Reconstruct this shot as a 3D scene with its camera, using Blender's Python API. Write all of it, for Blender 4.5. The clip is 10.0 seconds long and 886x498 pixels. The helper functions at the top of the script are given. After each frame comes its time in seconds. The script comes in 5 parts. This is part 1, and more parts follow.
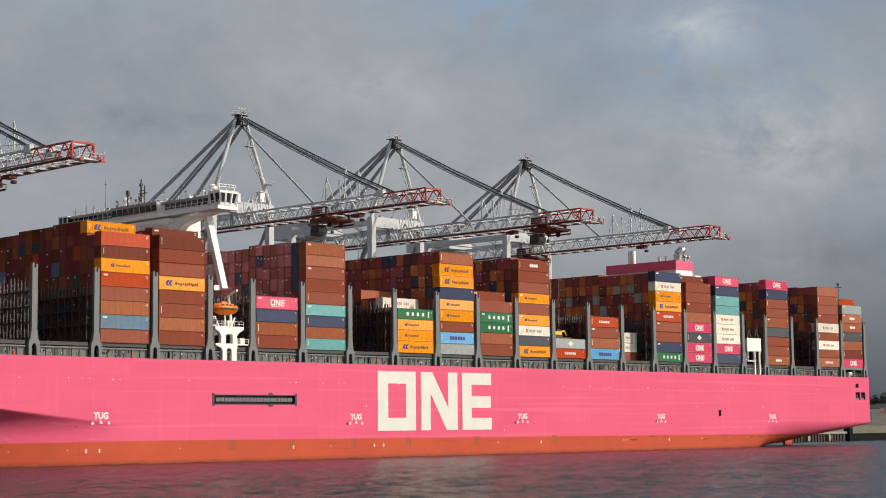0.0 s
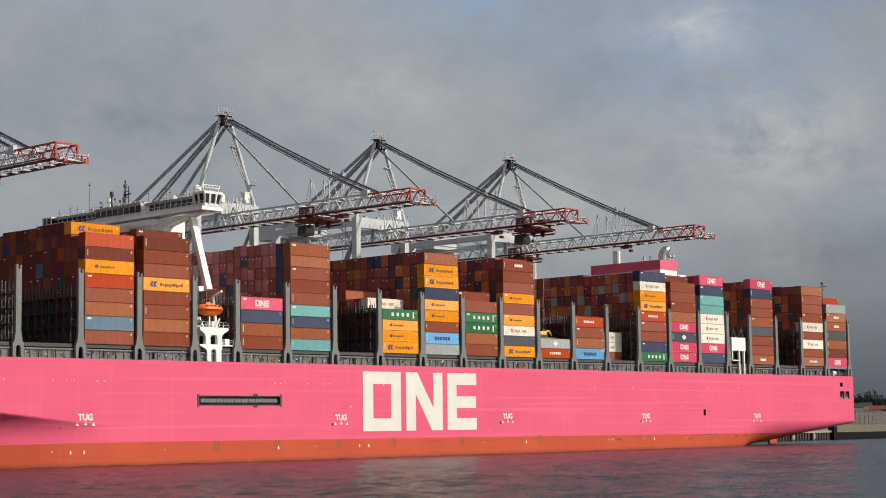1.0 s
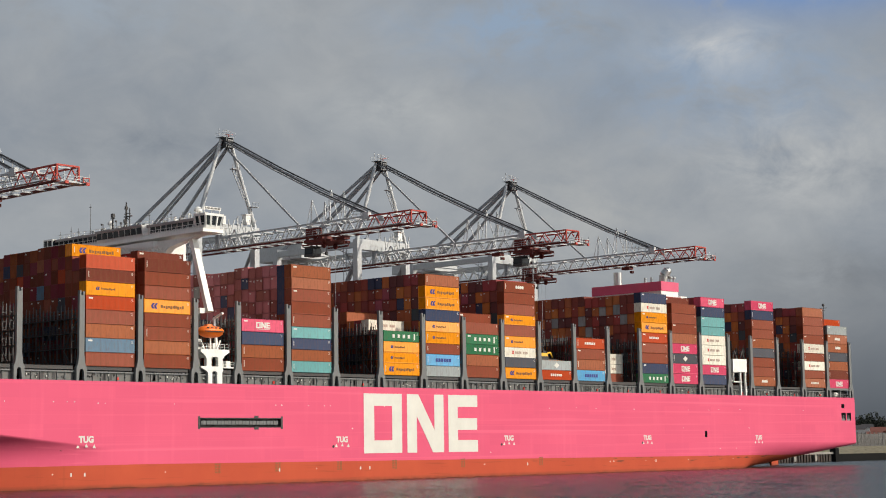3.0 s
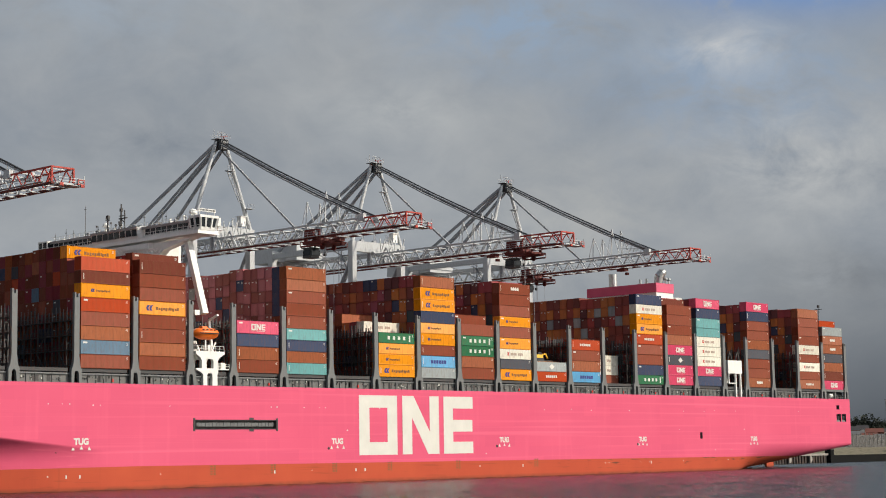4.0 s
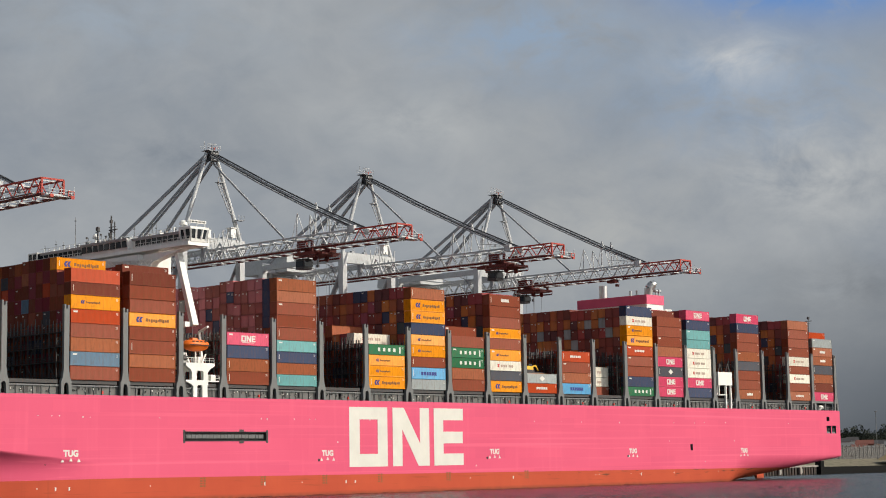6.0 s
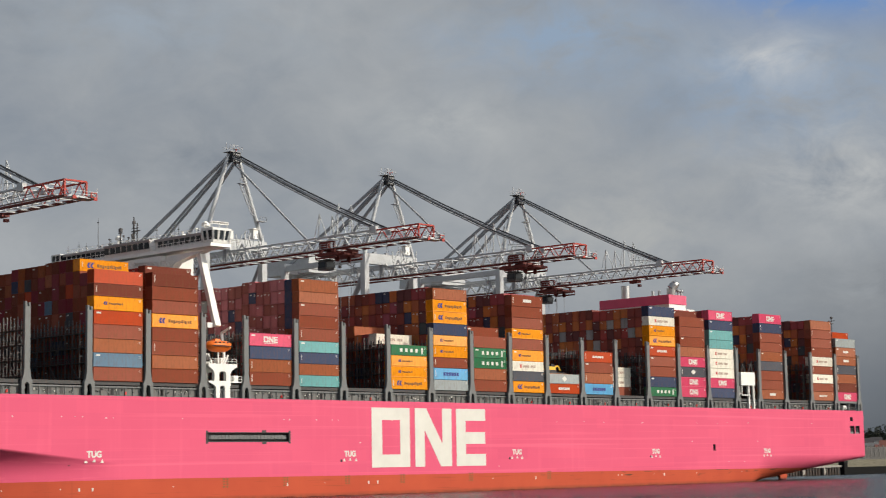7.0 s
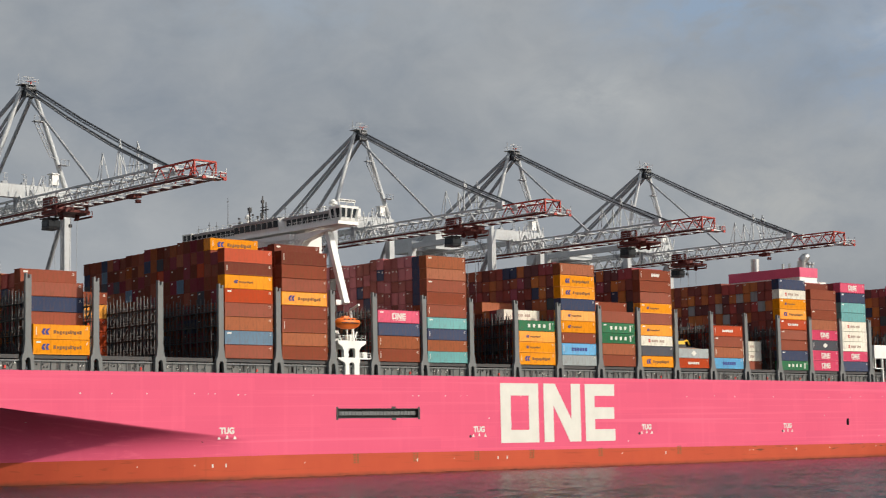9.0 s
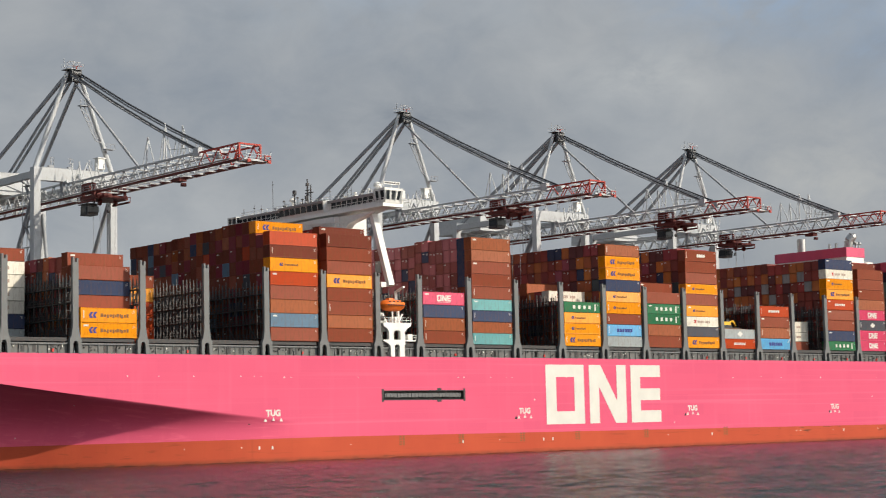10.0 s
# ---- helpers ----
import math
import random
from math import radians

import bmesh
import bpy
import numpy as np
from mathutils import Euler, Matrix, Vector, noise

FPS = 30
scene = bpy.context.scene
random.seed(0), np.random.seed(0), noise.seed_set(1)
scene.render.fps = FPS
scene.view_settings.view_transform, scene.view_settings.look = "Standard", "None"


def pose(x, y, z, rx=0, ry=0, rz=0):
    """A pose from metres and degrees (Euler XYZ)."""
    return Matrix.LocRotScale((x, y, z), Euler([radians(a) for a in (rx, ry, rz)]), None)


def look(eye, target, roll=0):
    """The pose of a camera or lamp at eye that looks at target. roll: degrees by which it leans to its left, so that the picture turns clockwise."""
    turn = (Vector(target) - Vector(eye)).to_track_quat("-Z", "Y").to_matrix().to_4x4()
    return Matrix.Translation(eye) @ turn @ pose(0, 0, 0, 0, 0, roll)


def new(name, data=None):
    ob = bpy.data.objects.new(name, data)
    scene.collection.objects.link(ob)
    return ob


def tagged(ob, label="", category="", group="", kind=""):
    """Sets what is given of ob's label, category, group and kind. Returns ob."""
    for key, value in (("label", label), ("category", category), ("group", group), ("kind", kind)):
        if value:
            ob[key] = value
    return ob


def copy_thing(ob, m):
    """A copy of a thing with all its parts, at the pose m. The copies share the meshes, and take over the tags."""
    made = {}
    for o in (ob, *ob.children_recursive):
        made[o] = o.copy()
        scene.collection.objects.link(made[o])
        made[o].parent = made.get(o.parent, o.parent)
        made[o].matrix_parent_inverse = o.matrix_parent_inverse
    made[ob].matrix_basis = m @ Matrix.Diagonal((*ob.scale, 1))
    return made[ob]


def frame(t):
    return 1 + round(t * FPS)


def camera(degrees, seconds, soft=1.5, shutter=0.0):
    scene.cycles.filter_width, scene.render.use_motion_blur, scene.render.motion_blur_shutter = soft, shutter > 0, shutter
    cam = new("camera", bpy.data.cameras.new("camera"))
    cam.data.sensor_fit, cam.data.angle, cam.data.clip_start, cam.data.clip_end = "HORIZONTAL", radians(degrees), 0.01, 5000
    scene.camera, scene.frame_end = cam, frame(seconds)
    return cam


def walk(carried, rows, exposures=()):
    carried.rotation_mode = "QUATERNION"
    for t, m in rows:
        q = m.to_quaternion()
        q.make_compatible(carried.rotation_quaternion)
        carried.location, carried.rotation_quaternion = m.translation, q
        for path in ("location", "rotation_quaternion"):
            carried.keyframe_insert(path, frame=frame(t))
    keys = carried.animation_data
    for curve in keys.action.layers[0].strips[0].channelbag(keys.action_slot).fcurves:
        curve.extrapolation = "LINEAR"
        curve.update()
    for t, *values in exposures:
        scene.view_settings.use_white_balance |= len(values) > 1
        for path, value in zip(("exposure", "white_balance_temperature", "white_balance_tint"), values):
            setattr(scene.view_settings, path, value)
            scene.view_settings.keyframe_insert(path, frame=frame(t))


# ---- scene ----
cam = camera(28.55, 10.0, soft=1.0, shutter=0.5)
EYE = (-192.0, -293.6, 6.67)
# seconds, yaw, pitch, roll: a hand-held pan from one standing place
ROWS = [
    (0.0, -46.358, 5.874, 0.608),
    (0.5, -46.579, 5.989, 0.825),
    (1.0, -46.843, 5.877, 0.804),
    (1.5, -46.925, 5.895, 0.870),
    (2.0, -46.926, 5.965, 0.884),
    (2.5, -46.932, 6.129, 0.928),
    (3.0, -46.807, 6.592, 0.855),
    (4.5, -47.101, 6.694, 0.911),
    (5.0, -47.263, 6.873, 0.873),
    (6.5, -47.247, 7.078, 0.965),
    (7.0, -46.545, 7.052, 0.983),
    (7.5, -45.403, 6.993, 1.095),
    (8.0, -44.442, 6.861, 1.214),
    (8.5, -43.523, 6.804, 1.040),
    (9.0, -42.325, 6.334, 1.169),
    (9.5, -41.673, 6.026, 1.226),
    (10.0, -40.832, 5.769, 1.318),
]

walk(cam, [(t, pose(*EYE, 90 + pitch, roll, yaw)) for t, yaw, pitch, roll in ROWS],
     exposures=[(0.0, 0.0), (8.5, 0.0), (9.5, 0.06), (10.0, 0.1)])

# ---- light ----
SUN_AZ, SUN_EL = 34.0, 30.0      # azimuth from the ship's beam towards her stern
to_sun = Vector((math.sin(radians(SUN_AZ)) * math.cos(radians(SUN_EL)), -math.cos(radians(SUN_AZ)) * math.cos(radians(SUN_EL)), math.sin(radians(SUN_EL))))
world = bpy.data.worlds.new("sky")
scene.world = world
world.use_nodes = True
wn = world.node_tree.nodes
sky = wn.new("ShaderNodeTexSky")
sky.sky_type, sky.sun_disc = "NISHITA", False
sky.sun_elevation, sky.sun_rotation = radians(SUN_EL), math.atan2(to_sun.x, to_sun.y)
wn["Background"].inputs["Strength"].default_value = 0.15
# broken cloud takes most of the blue out of the sky's light
veil = wn.new("ShaderNodeHueSaturation")
veil.inputs["Saturation"].default_value = 0.45
world.node_tree.links.new(sky.outputs["Color"], veil.inputs["Color"])
world.node_tree.links.new(veil.outputs["Color"], wn["Background"].inputs["Color"])
sun = new("sun", bpy.data.lights.new("sun", "SUN"))
sun.data.energy, sun.data.angle, sun.data.color = 3.95, radians(0.6), (1.0, 0.91, 0.77)
sun.matrix_world = look(to_sun * 500, (0, 0, 0))


# ---- materials ----
class Nodes:
    def __init__(self, name):
        self.mat = bpy.data.materials.new(name)
        self.mat.use_nodes = True
        self.tree = self.mat.node_tree
        self.bsdf = self.tree.nodes["Principled BSDF"]

    def add(self, kind, **inputs):
        n = self.tree.nodes.new("ShaderNode" + kind)
        for k, v in inputs.items():
            n.inputs[k.replace("_", " ")].default_value = v
        return n

    def link(self, a, b):
        self.tree.links.new(a, b)

    def noise(self, scale, detail=4, stretch=(1, 1, 1), space="Object"):
        c = self.add("TexCoord")
        m = self.add("Mapping", Scale=stretch)
        n = self.add("TexNoise", Scale=scale, Detail=detail)
        self.link(c.outputs[space], m.inputs["Vector"])
        self.link(m.outputs["Vector"], n.inputs["Vector"])
        return n.outputs["Fac"]

    def ramp(self, fac, stops, constant=False):
        r = self.add("ValToRGB")
        el = r.color_ramp.elements
        if constant:
            r.color_ramp.interpolation = "CONSTANT"
        while len(el) < len(stops):
            el.new(0.5)
        for e, (p, c) in zip(el, stops):
            e.position = p
            e.color = (*c, 1) if len(c) == 3 else c
        self.link(fac, r.inputs["Fac"])
        return r.outputs["Color"]

    def mix(self, a, b, fac, blend="MIX"):
        m = self.add("Mix")
        m.data_type, m.blend_type = "RGBA", blend
        for sock, v in ((m.inputs[0], fac), (m.inputs[6], a), (m.inputs[7], b)):
            if hasattr(v, "is_linked"):
                self.link(v, sock)
            elif isinstance(v, (int, float)):
                sock.default_value = v
            else:
                sock.default_value = (*v, 1)
        return m.outputs[2]

    def bump(self, height, strength, distance):
        b = self.add("Bump", Strength=strength, Distance=distance)
        self.link(height, b.inputs["Height"])
        self.link(b.outputs["Normal"], self.bsdf.inputs["Normal"])


def scaled(c, k):
    return tuple(min(1, x * k) for x in c)


def paint(name, color, rough=0.5, metal=0.0, grime=0.35, rust=(0.16, 0.07, 0.035), size=1.0, streak=True, bump=0.15):
    """Weathered paint: soft blotches, streaks that run down, and a few rusty spots."""
    n = Nodes(name)
    big = n.noise(0.25 / size, 3)
    fine = n.noise(3.0 / size, 6, (1, 1, 0.3) if streak else (1, 1, 1))
    c = n.mix(scaled(color, 0.86), scaled(color, 1.1), big)
    dirt = n.ramp(fine, [(0.48, (0, 0, 0)), (0.78, (1, 1, 1))])
    k = n.add("Math")
    k.operation = "MULTIPLY"
    n.link(dirt, k.inputs[0])
    k.inputs[1].default_value = grime
    c = n.mix(c, rust, k.outputs[0])
    n.link(c, n.bsdf.inputs["Base Color"])
    n.bsdf.inputs["Roughness"].default_value = rough
    n.bsdf.inputs["Metallic"].default_value = metal
    n.bsdf.inputs["Specular IOR Level"].default_value = 0.5 if metal else 0.25
    n.bump(n.noise(1.2 / size, 4), bump, 0.02)
    return n.mat


def vary(mat):
    """Each object that wears the paint is a little lighter, darker or more faded than the next."""
    tree = mat.node_tree
    bsdf = tree.nodes["Principled BSDF"]
    src = bsdf.inputs["Base Color"].links[0].from_socket
    info, hsv, rng, rs = tree.nodes.new("ShaderNodeObjectInfo"), tree.nodes.new("ShaderNodeHueSaturation"), tree.nodes.new("ShaderNodeMapRange"), tree.nodes.new("ShaderNodeMapRange")
    rng.inputs[3].default_value, rng.inputs[4].default_value = 0.84, 1.12
    rs.inputs[3].default_value, rs.inputs[4].default_value = 1.1, 0.98
    bsdf.inputs["Specular IOR Level"].default_value = 0.12
    bsdf.inputs["Roughness"].default_value = 0.66
    for r in (rng, rs):
        tree.links.new(info.outputs["Random"], r.inputs[0])
    tree.links.new(rng.outputs[0], hsv.inputs["Value"])
    tree.links.new(rs.outputs[0], hsv.inputs["Saturation"])
    tree.links.new(src, hsv.inputs["Color"])
    tree.links.new(hsv.outputs[0], bsdf.inputs["Base Color"])


def hull_paint():
    """Magenta topsides over a red-brown boot topping, with plate seams, runs and scuffs."""
    n = Nodes("hull_paint")
    c = n.add("TexCoord")
    s = n.add("SeparateXYZ")
    n.link(c.outputs["Object"], s.inputs[0])
    big = n.noise(0.05, 4)
    streak = n.noise(0.6, 6, (1, 1, 0.06))
    pink = n.mix((0.62, 0.089, 0.166), (0.71, 0.117, 0.199), big)
    wear = n.ramp(streak, [(0.55, (0, 0, 0)), (0.85, (0.2, 0.2, 0.2))])
    pink = n.mix(pink, (0.86, 0.18, 0.27), wear)
    seam = n.add("TexBrick", Scale=1.0, Mortar_Size=0.02, Brick_Width=11.5, Row_Height=2.6, Color1=(0.95, 0.94, 0.96, 1), Color2=(1.0, 1.0, 1.0, 1), Mortar=(0.97, 0.97, 0.97, 1))
    m = n.add("CombineXYZ")
    n.link(s.outputs["X"], m.inputs["X"])
    n.link(s.outputs["Z"], m.inputs["Y"])
    n.link(m.outputs[0], seam.inputs["Vector"])
    pink = n.mix(pink, seam.outputs["Color"], 1.0, "MULTIPLY")
    seamk = n.add("Math")
    seamk.operation = "MULTIPLY"
    n.link(seam.outputs["Fac"], seamk.inputs[0])
    seamk.inputs[1].default_value = 0.13
    pink = n.mix(pink, (0.55, 0.06, 0.14), seamk.outputs[0])
    rub = n.ramp(n.noise(0.8, 6, (0.012, 1, 1.4)), [(0.55, (0, 0, 0)), (0.69, (0.34, 0.34, 0.34))])
    pink = n.mix(pink, (0.82, 0.17, 0.26), rub)
    boot = n.mix((0.38, 0.062, 0.034), (0.52, 0.098, 0.046), n.noise(0.12, 5))
    scrape = n.ramp(n.noise(0.7, 8, (0.1, 1, 2.2)), [(0.60, (0, 0, 0)), (0.72, (0.7, 0.7, 0.7))])
    boot = n.mix(boot, (0.27, 0.06, 0.03), scrape)
    runs = n.ramp(n.noise(1.1, 5, (1, 1, 0.05)), [(0.58, (0, 0, 0)), (0.8, (0.45, 0.45, 0.45))])
    boot = n.mix(boot, (0.34, 0.07, 0.035), runs)
    gouge = n.ramp(n.noise(0.9, 6, (0.16, 1, 1.6)), [(0.60, (0, 0, 0)), (0.64, (0.85, 0.85, 0.85))])
    aft = n.add("MapRange", From_Min=140.0, From_Max=190.0)
    n.link(s.outputs["X"], aft.inputs[0])
    high = n.add("MapRange", From_Min=1.2, From_Max=3.0)
    n.link(s.outputs["Z"], high.inputs[0])
    where = n.add("Math")
    where.operation = "MULTIPLY"
    n.link(aft.outputs[0], where.inputs[0])
    n.link(high.outputs[0], where.inputs[1])
    boot = n.mix(boot, n.mix(boot, (0.075, 0.045, 0.03), gouge), where.outputs[0])
    weed = n.add("MapRange")
    n.link(s.outputs["Z"], weed.inputs[0])
    weed.inputs[1].default_value, weed.inputs[2].default_value = 0.9, 0.15
    weedk = n.add("Math")
    weedk.operation = "MULTIPLY"
    n.link(weed.outputs[0], weedk.inputs[0])
    n.link(n.noise(0.5, 5), weedk.inputs[1])
    boot = n.mix(boot, (0.07, 0.045, 0.03), weedk.outputs[0])
    split = n.add("Math")
    split.operation = "GREATER_THAN"
    trim = n.add("Math")
    trim.operation = "MULTIPLY_ADD"
    n.link(s.outputs["X"], trim.inputs[0])
    trim.inputs[1].default_value = 0.004
    n.link(s.outputs["Z"], trim.inputs[2])
    fore = n.add("MapRange", From_Min=30.0, From_Max=-70.0)
    fore.inputs["To Max"].default_value = 0.9
    n.link(s.outputs["X"], fore.inputs[0])
    both = n.add("Math")
    n.link(trim.outputs[0], both.inputs[0])
    n.link(fore.outputs[0], both.inputs[1])
    n.link(both.outputs[0], split.inputs[0])
    split.inputs[1].default_value = BOOT + 0.25
    n.link(n.mix(boot, pink, split.outputs[0]), n.bsdf.inputs["Base Color"])
    n.bsdf.inputs["Roughness"].default_value = 0.6
    n.bsdf.inputs["Specular IOR Level"].default_value = 0.06
    n.bump(n.noise(0.4, 3), 0.12, 0.05)
    return n.mat


def box_paint():
    """Container paint for the stacked rows: every box takes its own colour."""
    def make(name, palette):
        n = Nodes(name)
        g = n.add("NewGeometry")
        k = len(palette)
        c = n.ramp(g.outputs["Random Per Island"], [(i / k, col) for i, col in enumerate(palette)], True)
        d = n.ramp(n.noise(0.9, 6, (1, 1, 0.3)), [(0.5, (0, 0, 0)), (0.8, (0.4, 0.4, 0.4))])
        c = n.mix(c, (0.09, 0.045, 0.03), d)
        n.link(c, n.bsdf.inputs["Base Color"])
        n.bsdf.inputs["Roughness"].default_value = 0.62
        n.bsdf.inputs["Specular IOR Level"].default_value = 0.22
        w = n.add("TexWave", Scale=3.6)
        w.bands_direction = "Y"
        co = n.add("TexCoord")
        n.link(co.outputs["Object"], w.inputs["Vector"])
        n.bump(w.outputs["Fac"], 0.3, 0.03)
        return n.mat
    return make


BOOT = 4.6
DECK = 21.7
COL = dict(b=(0.25, 0.070, 0.043), o=(0.315, 0.106, 0.056), r=(0.43, 0.072, 0.032), d=(0.165, 0.045, 0.03), y=(0.79, 0.30, 0.04),
           Y=(0.80, 0.36, 0.10), n=(0.045, 0.06, 0.11), w=(0.72, 0.68, 0.58), t=(0.16, 0.37, 0.37), g=(0.03, 0.15, 0.07),
           p=(0.63, 0.10, 0.17), k=(0.33, 0.36, 0.36), l=(0.12, 0.34, 0.56), s=(0.13, 0.20, 0.27), u=(0.31, 0.095, 0.04), q=(0.07, 0.075, 0.09), m=(0.21, 0.042, 0.055))
COLNAME = dict(b="brown", o="orange-brown", r="red-orange", d="dark brown", y="yellow-orange", Y="faded orange", n="navy blue", w="off-white", t="teal",
               g="dark green", p="magenta", k="pale grey", l="light blue", s="blue-grey", u="rust-streaked brown", q="charcoal grey", m="maroon")
MAT = {k: paint("container_" + COLNAME[k].replace("-", "_").replace(" ", "_"), c, 0.5, 0, 0.75 if k in "bodu" else 0.38, size=1.3) for k, c in COL.items()}
for m in MAT.values():
    vary(m)
hullm = hull_paint()
white = paint("white_paint", (0.78, 0.77, 0.73), 0.45, 0, 0.12)
letterw = paint("hull_letter_white", (0.64, 0.625, 0.57), 0.5, 0, 0.12, rust=(0.5, 0.4, 0.33))
grey = paint("lashing_grey", (0.155, 0.163, 0.163), 0.5, 0, 0.3)
dgrey = paint("dark_grey_paint", (0.055, 0.055, 0.056), 0.55, 0, 0.3)
coamm = paint("coaming_grey", (0.135, 0.14, 0.135), 0.55, 0, 0.45, size=0.5)
deckm = paint("deck_paint", (0.14, 0.13, 0.125), 0.7, 0, 0.4, streak=False)
black = paint("dark_void_paint", (0.022, 0.022, 0.025), 0.6, 0, 0.1)
cranew = paint("crane_white", (0.48, 0.50, 0.505), 0.5, 0, 0.22)
craneg = paint("crane_grey", (0.31, 0.325, 0.34), 0.55, 0, 0.2)
cranered = paint("crane_red", (0.42, 0.055, 0.04), 0.55, 0, 0.3)
cranedk = paint("crane_dark_red", (0.13, 0.028, 0.024), 0.6, 0, 0.3)
steel = paint("dark_cable_steel", (0.06, 0.065, 0.07), 0.5, 0.3, 0.2)
roofm = paint("roof_edge_brown", (0.34, 0.32, 0.31), 0.6, 0, 0.2)
orange = paint("lifeboat_orange", (0.84, 0.17, 0.02), 0.35, 0, 0.08)
redm = paint("signal_red", (0.55, 0.04, 0.03), 0.5, 0, 0.1)
magenta = paint("funnel_magenta", (0.62, 0.095, 0.175), 0.45, 0, 0.1)
chrome = paint("exhaust_steel", (0.5, 0.5, 0.48), 0.3, 0.8, 0.15)
blue = paint("logo_blue", (0.035, 0.04, 0.20), 0.5, 0, 0.05)
inkm = paint("lettering_ink", (0.20, 0.09, 0.03), 0.5, 0, 0.05)
greym = paint("lettering_grey", (0.40, 0.30, 0.24), 0.5, 0, 0.05)
concrete = paint("quay_concrete", (0.30, 0.28, 0.25), 0.85, 0, 0.5, rust=(0.08, 0.075, 0.06))
pile = paint("sheet_pile", (0.045, 0.04, 0.036), 0.8, 0, 0.6)
soil = paint("shore_soil", (0.20, 0.175, 0.12), 0.9, 0, 0.95, size=7.0, streak=False, rust=(0.05, 0.06, 0.03))
tarm = paint("tarred_timber", (0.009, 0.009, 0.009), 0.9, 0, 0.15, rust=(0.02, 0.02, 0.015))
tarm.node_tree.nodes["Principled BSDF"].inputs["Specular IOR Level"].default_value = 0.1
yellowm = paint("machine_yellow", (0.72, 0.42, 0.03), 0.45, 0, 0.15)
sandm = paint("sand", (0.42, 0.32, 0.17), 0.95, 0, 0.3, rust=(0.3, 0.22, 0.12), streak=False)
leafm = paint("far_foliage", (0.028, 0.034, 0.024), 0.8, 0, 0.6, rust=(0.025, 0.03, 0.015), streak=False)
barkm = paint("bark", (0.06, 0.05, 0.04), 0.9, 0, 0.3)
fencem = paint("fence_steel", (0.15, 0.15, 0.145), 0.6, 0, 0.4)
brickm = paint("far_brick", (0.17, 0.065, 0.05), 0.8, 0, 0.3)
glassd = Nodes("bridge_window_glass")
glassd.bsdf.inputs["Base Color"].default_value = (0.02, 0.025, 0.03, 1)
glassd.bsdf.inputs["Roughness"].default_value = 0.08
glassd.bsdf.inputs["Specular IOR Level"].default_value = 0.2
glassd = glassd.mat


# ---- building blocks ----
class Geo:
    """Collects boxes, beams and tubes into one mesh."""

    def __init__(self):
        self.v, self.f = [], []

    def hexa(self, pts):
        i = len(self.v)
        self.v += [tuple(p) for p in pts]
        self.f += [(i, i + 3, i + 2, i + 1), (i + 4, i + 5, i + 6, i + 7), (i, i + 1, i + 5, i + 4), (i + 1, i + 2, i + 6, i + 5), (i + 2, i + 3, i + 7, i + 6), (i + 3, i, i + 4, i + 7)]
        return self

    def box(self, x0, x1, y0, y1, z0, z1, top=0.0):
        t = top
        return self.hexa([(x0, y0, z0), (x1, y0, z0), (x1, y1, z0), (x0, y1, z0), (x0 + t, y0 + t, z1), (x1 - t, y0 + t, z1), (x1 - t, y1 - t, z1), (x0 + t, y1 - t, z1)])

    def beam(self, p, q, w, h=None):
        p, q = Vector(p), Vector(q)
        h = h or w
        d = (q - p).normalized()
        side = d.cross(Vector((0, 0, 1)))
        side = side.normalized() if side.length > 1e-4 else Vector((1, 0, 0))
        up = side.cross(d).normalized()
        a, b = side * w / 2, up * h / 2
        return self.hexa([p - a - b, p + a - b, p + a + b, p - a + b, q - a - b, q + a - b, q + a + b, q - a + b])

    def tube(self, p, q, r, r2=None, n=10):
        p, q = Vector(p), Vector(q)
        r2 = r if r2 is None else r2
        d = (q - p).normalized()
        side = d.cross(Vector((0, 0, 1)))
        side = side.normalized() if side.length > 1e-4 else Vector((1, 0, 0))
        up = side.cross(d)
        i = len(self.v)
        for c, rr in ((p, r), (q, r2)):
            for k in range(n):
                a = 2 * math.pi * k / n
                self.v.append(tuple(c + side * math.cos(a) * rr + up * math.sin(a) * rr))
        for k in range(n):
            j = (k + 1) % n
            self.f.append((i + k, i + j, i + n + j, i + n + k))
        self.f.append(tuple(i + k for k in reversed(range(n))))
        self.f.append(tuple(i + n + k for k in range(n)))
        return self

    def plate(self, outline, y0, y1):
        """An outline of (x, z) pushed from y0 to y1."""
        i, n = len(self.v), len(outline)
        self.v += [(x, y0, z) for x, z in outline] + [(x, y1, z) for x, z in outline]
        self.f += [tuple(range(i, i + n)), tuple(range(i + 2 * n - 1, i + n - 1, -1))]
        for k in range(n):
            j = (k + 1) % n
            self.f.append((i + k, i + n + k, i + n + j, i + j))
        return self

    def mesh(self, name):
        m = bpy.data.meshes.new(name)
        m.from_pydata(self.v, [], self.f)
        m.update()
        return m


def part(name, geo, material, parent, label=""):
    m = geo if isinstance(geo, bpy.types.Mesh) else geo.mesh(name)
    ob = new(name, m)
    if not m.materials:
        m.materials.append(material)
    elif m.materials[0] != material:
        ob.material_slots[0].link = "OBJECT"
        ob.material_slots[0].material = material
    ob.parent = parent
    return tagged(ob, label)


def thing(name, label, category, group="", kind="", at=(0, 0, 0)):
    ob = new(name)
    ob.empty_display_size = 0.5
    ob.location = at
    return tagged(ob, label, category, group, kind)


def solid(name, geo, material, label="", category="", group="", kind=""):
    return tagged(part(name, geo, material, None), label, category, group, kind)


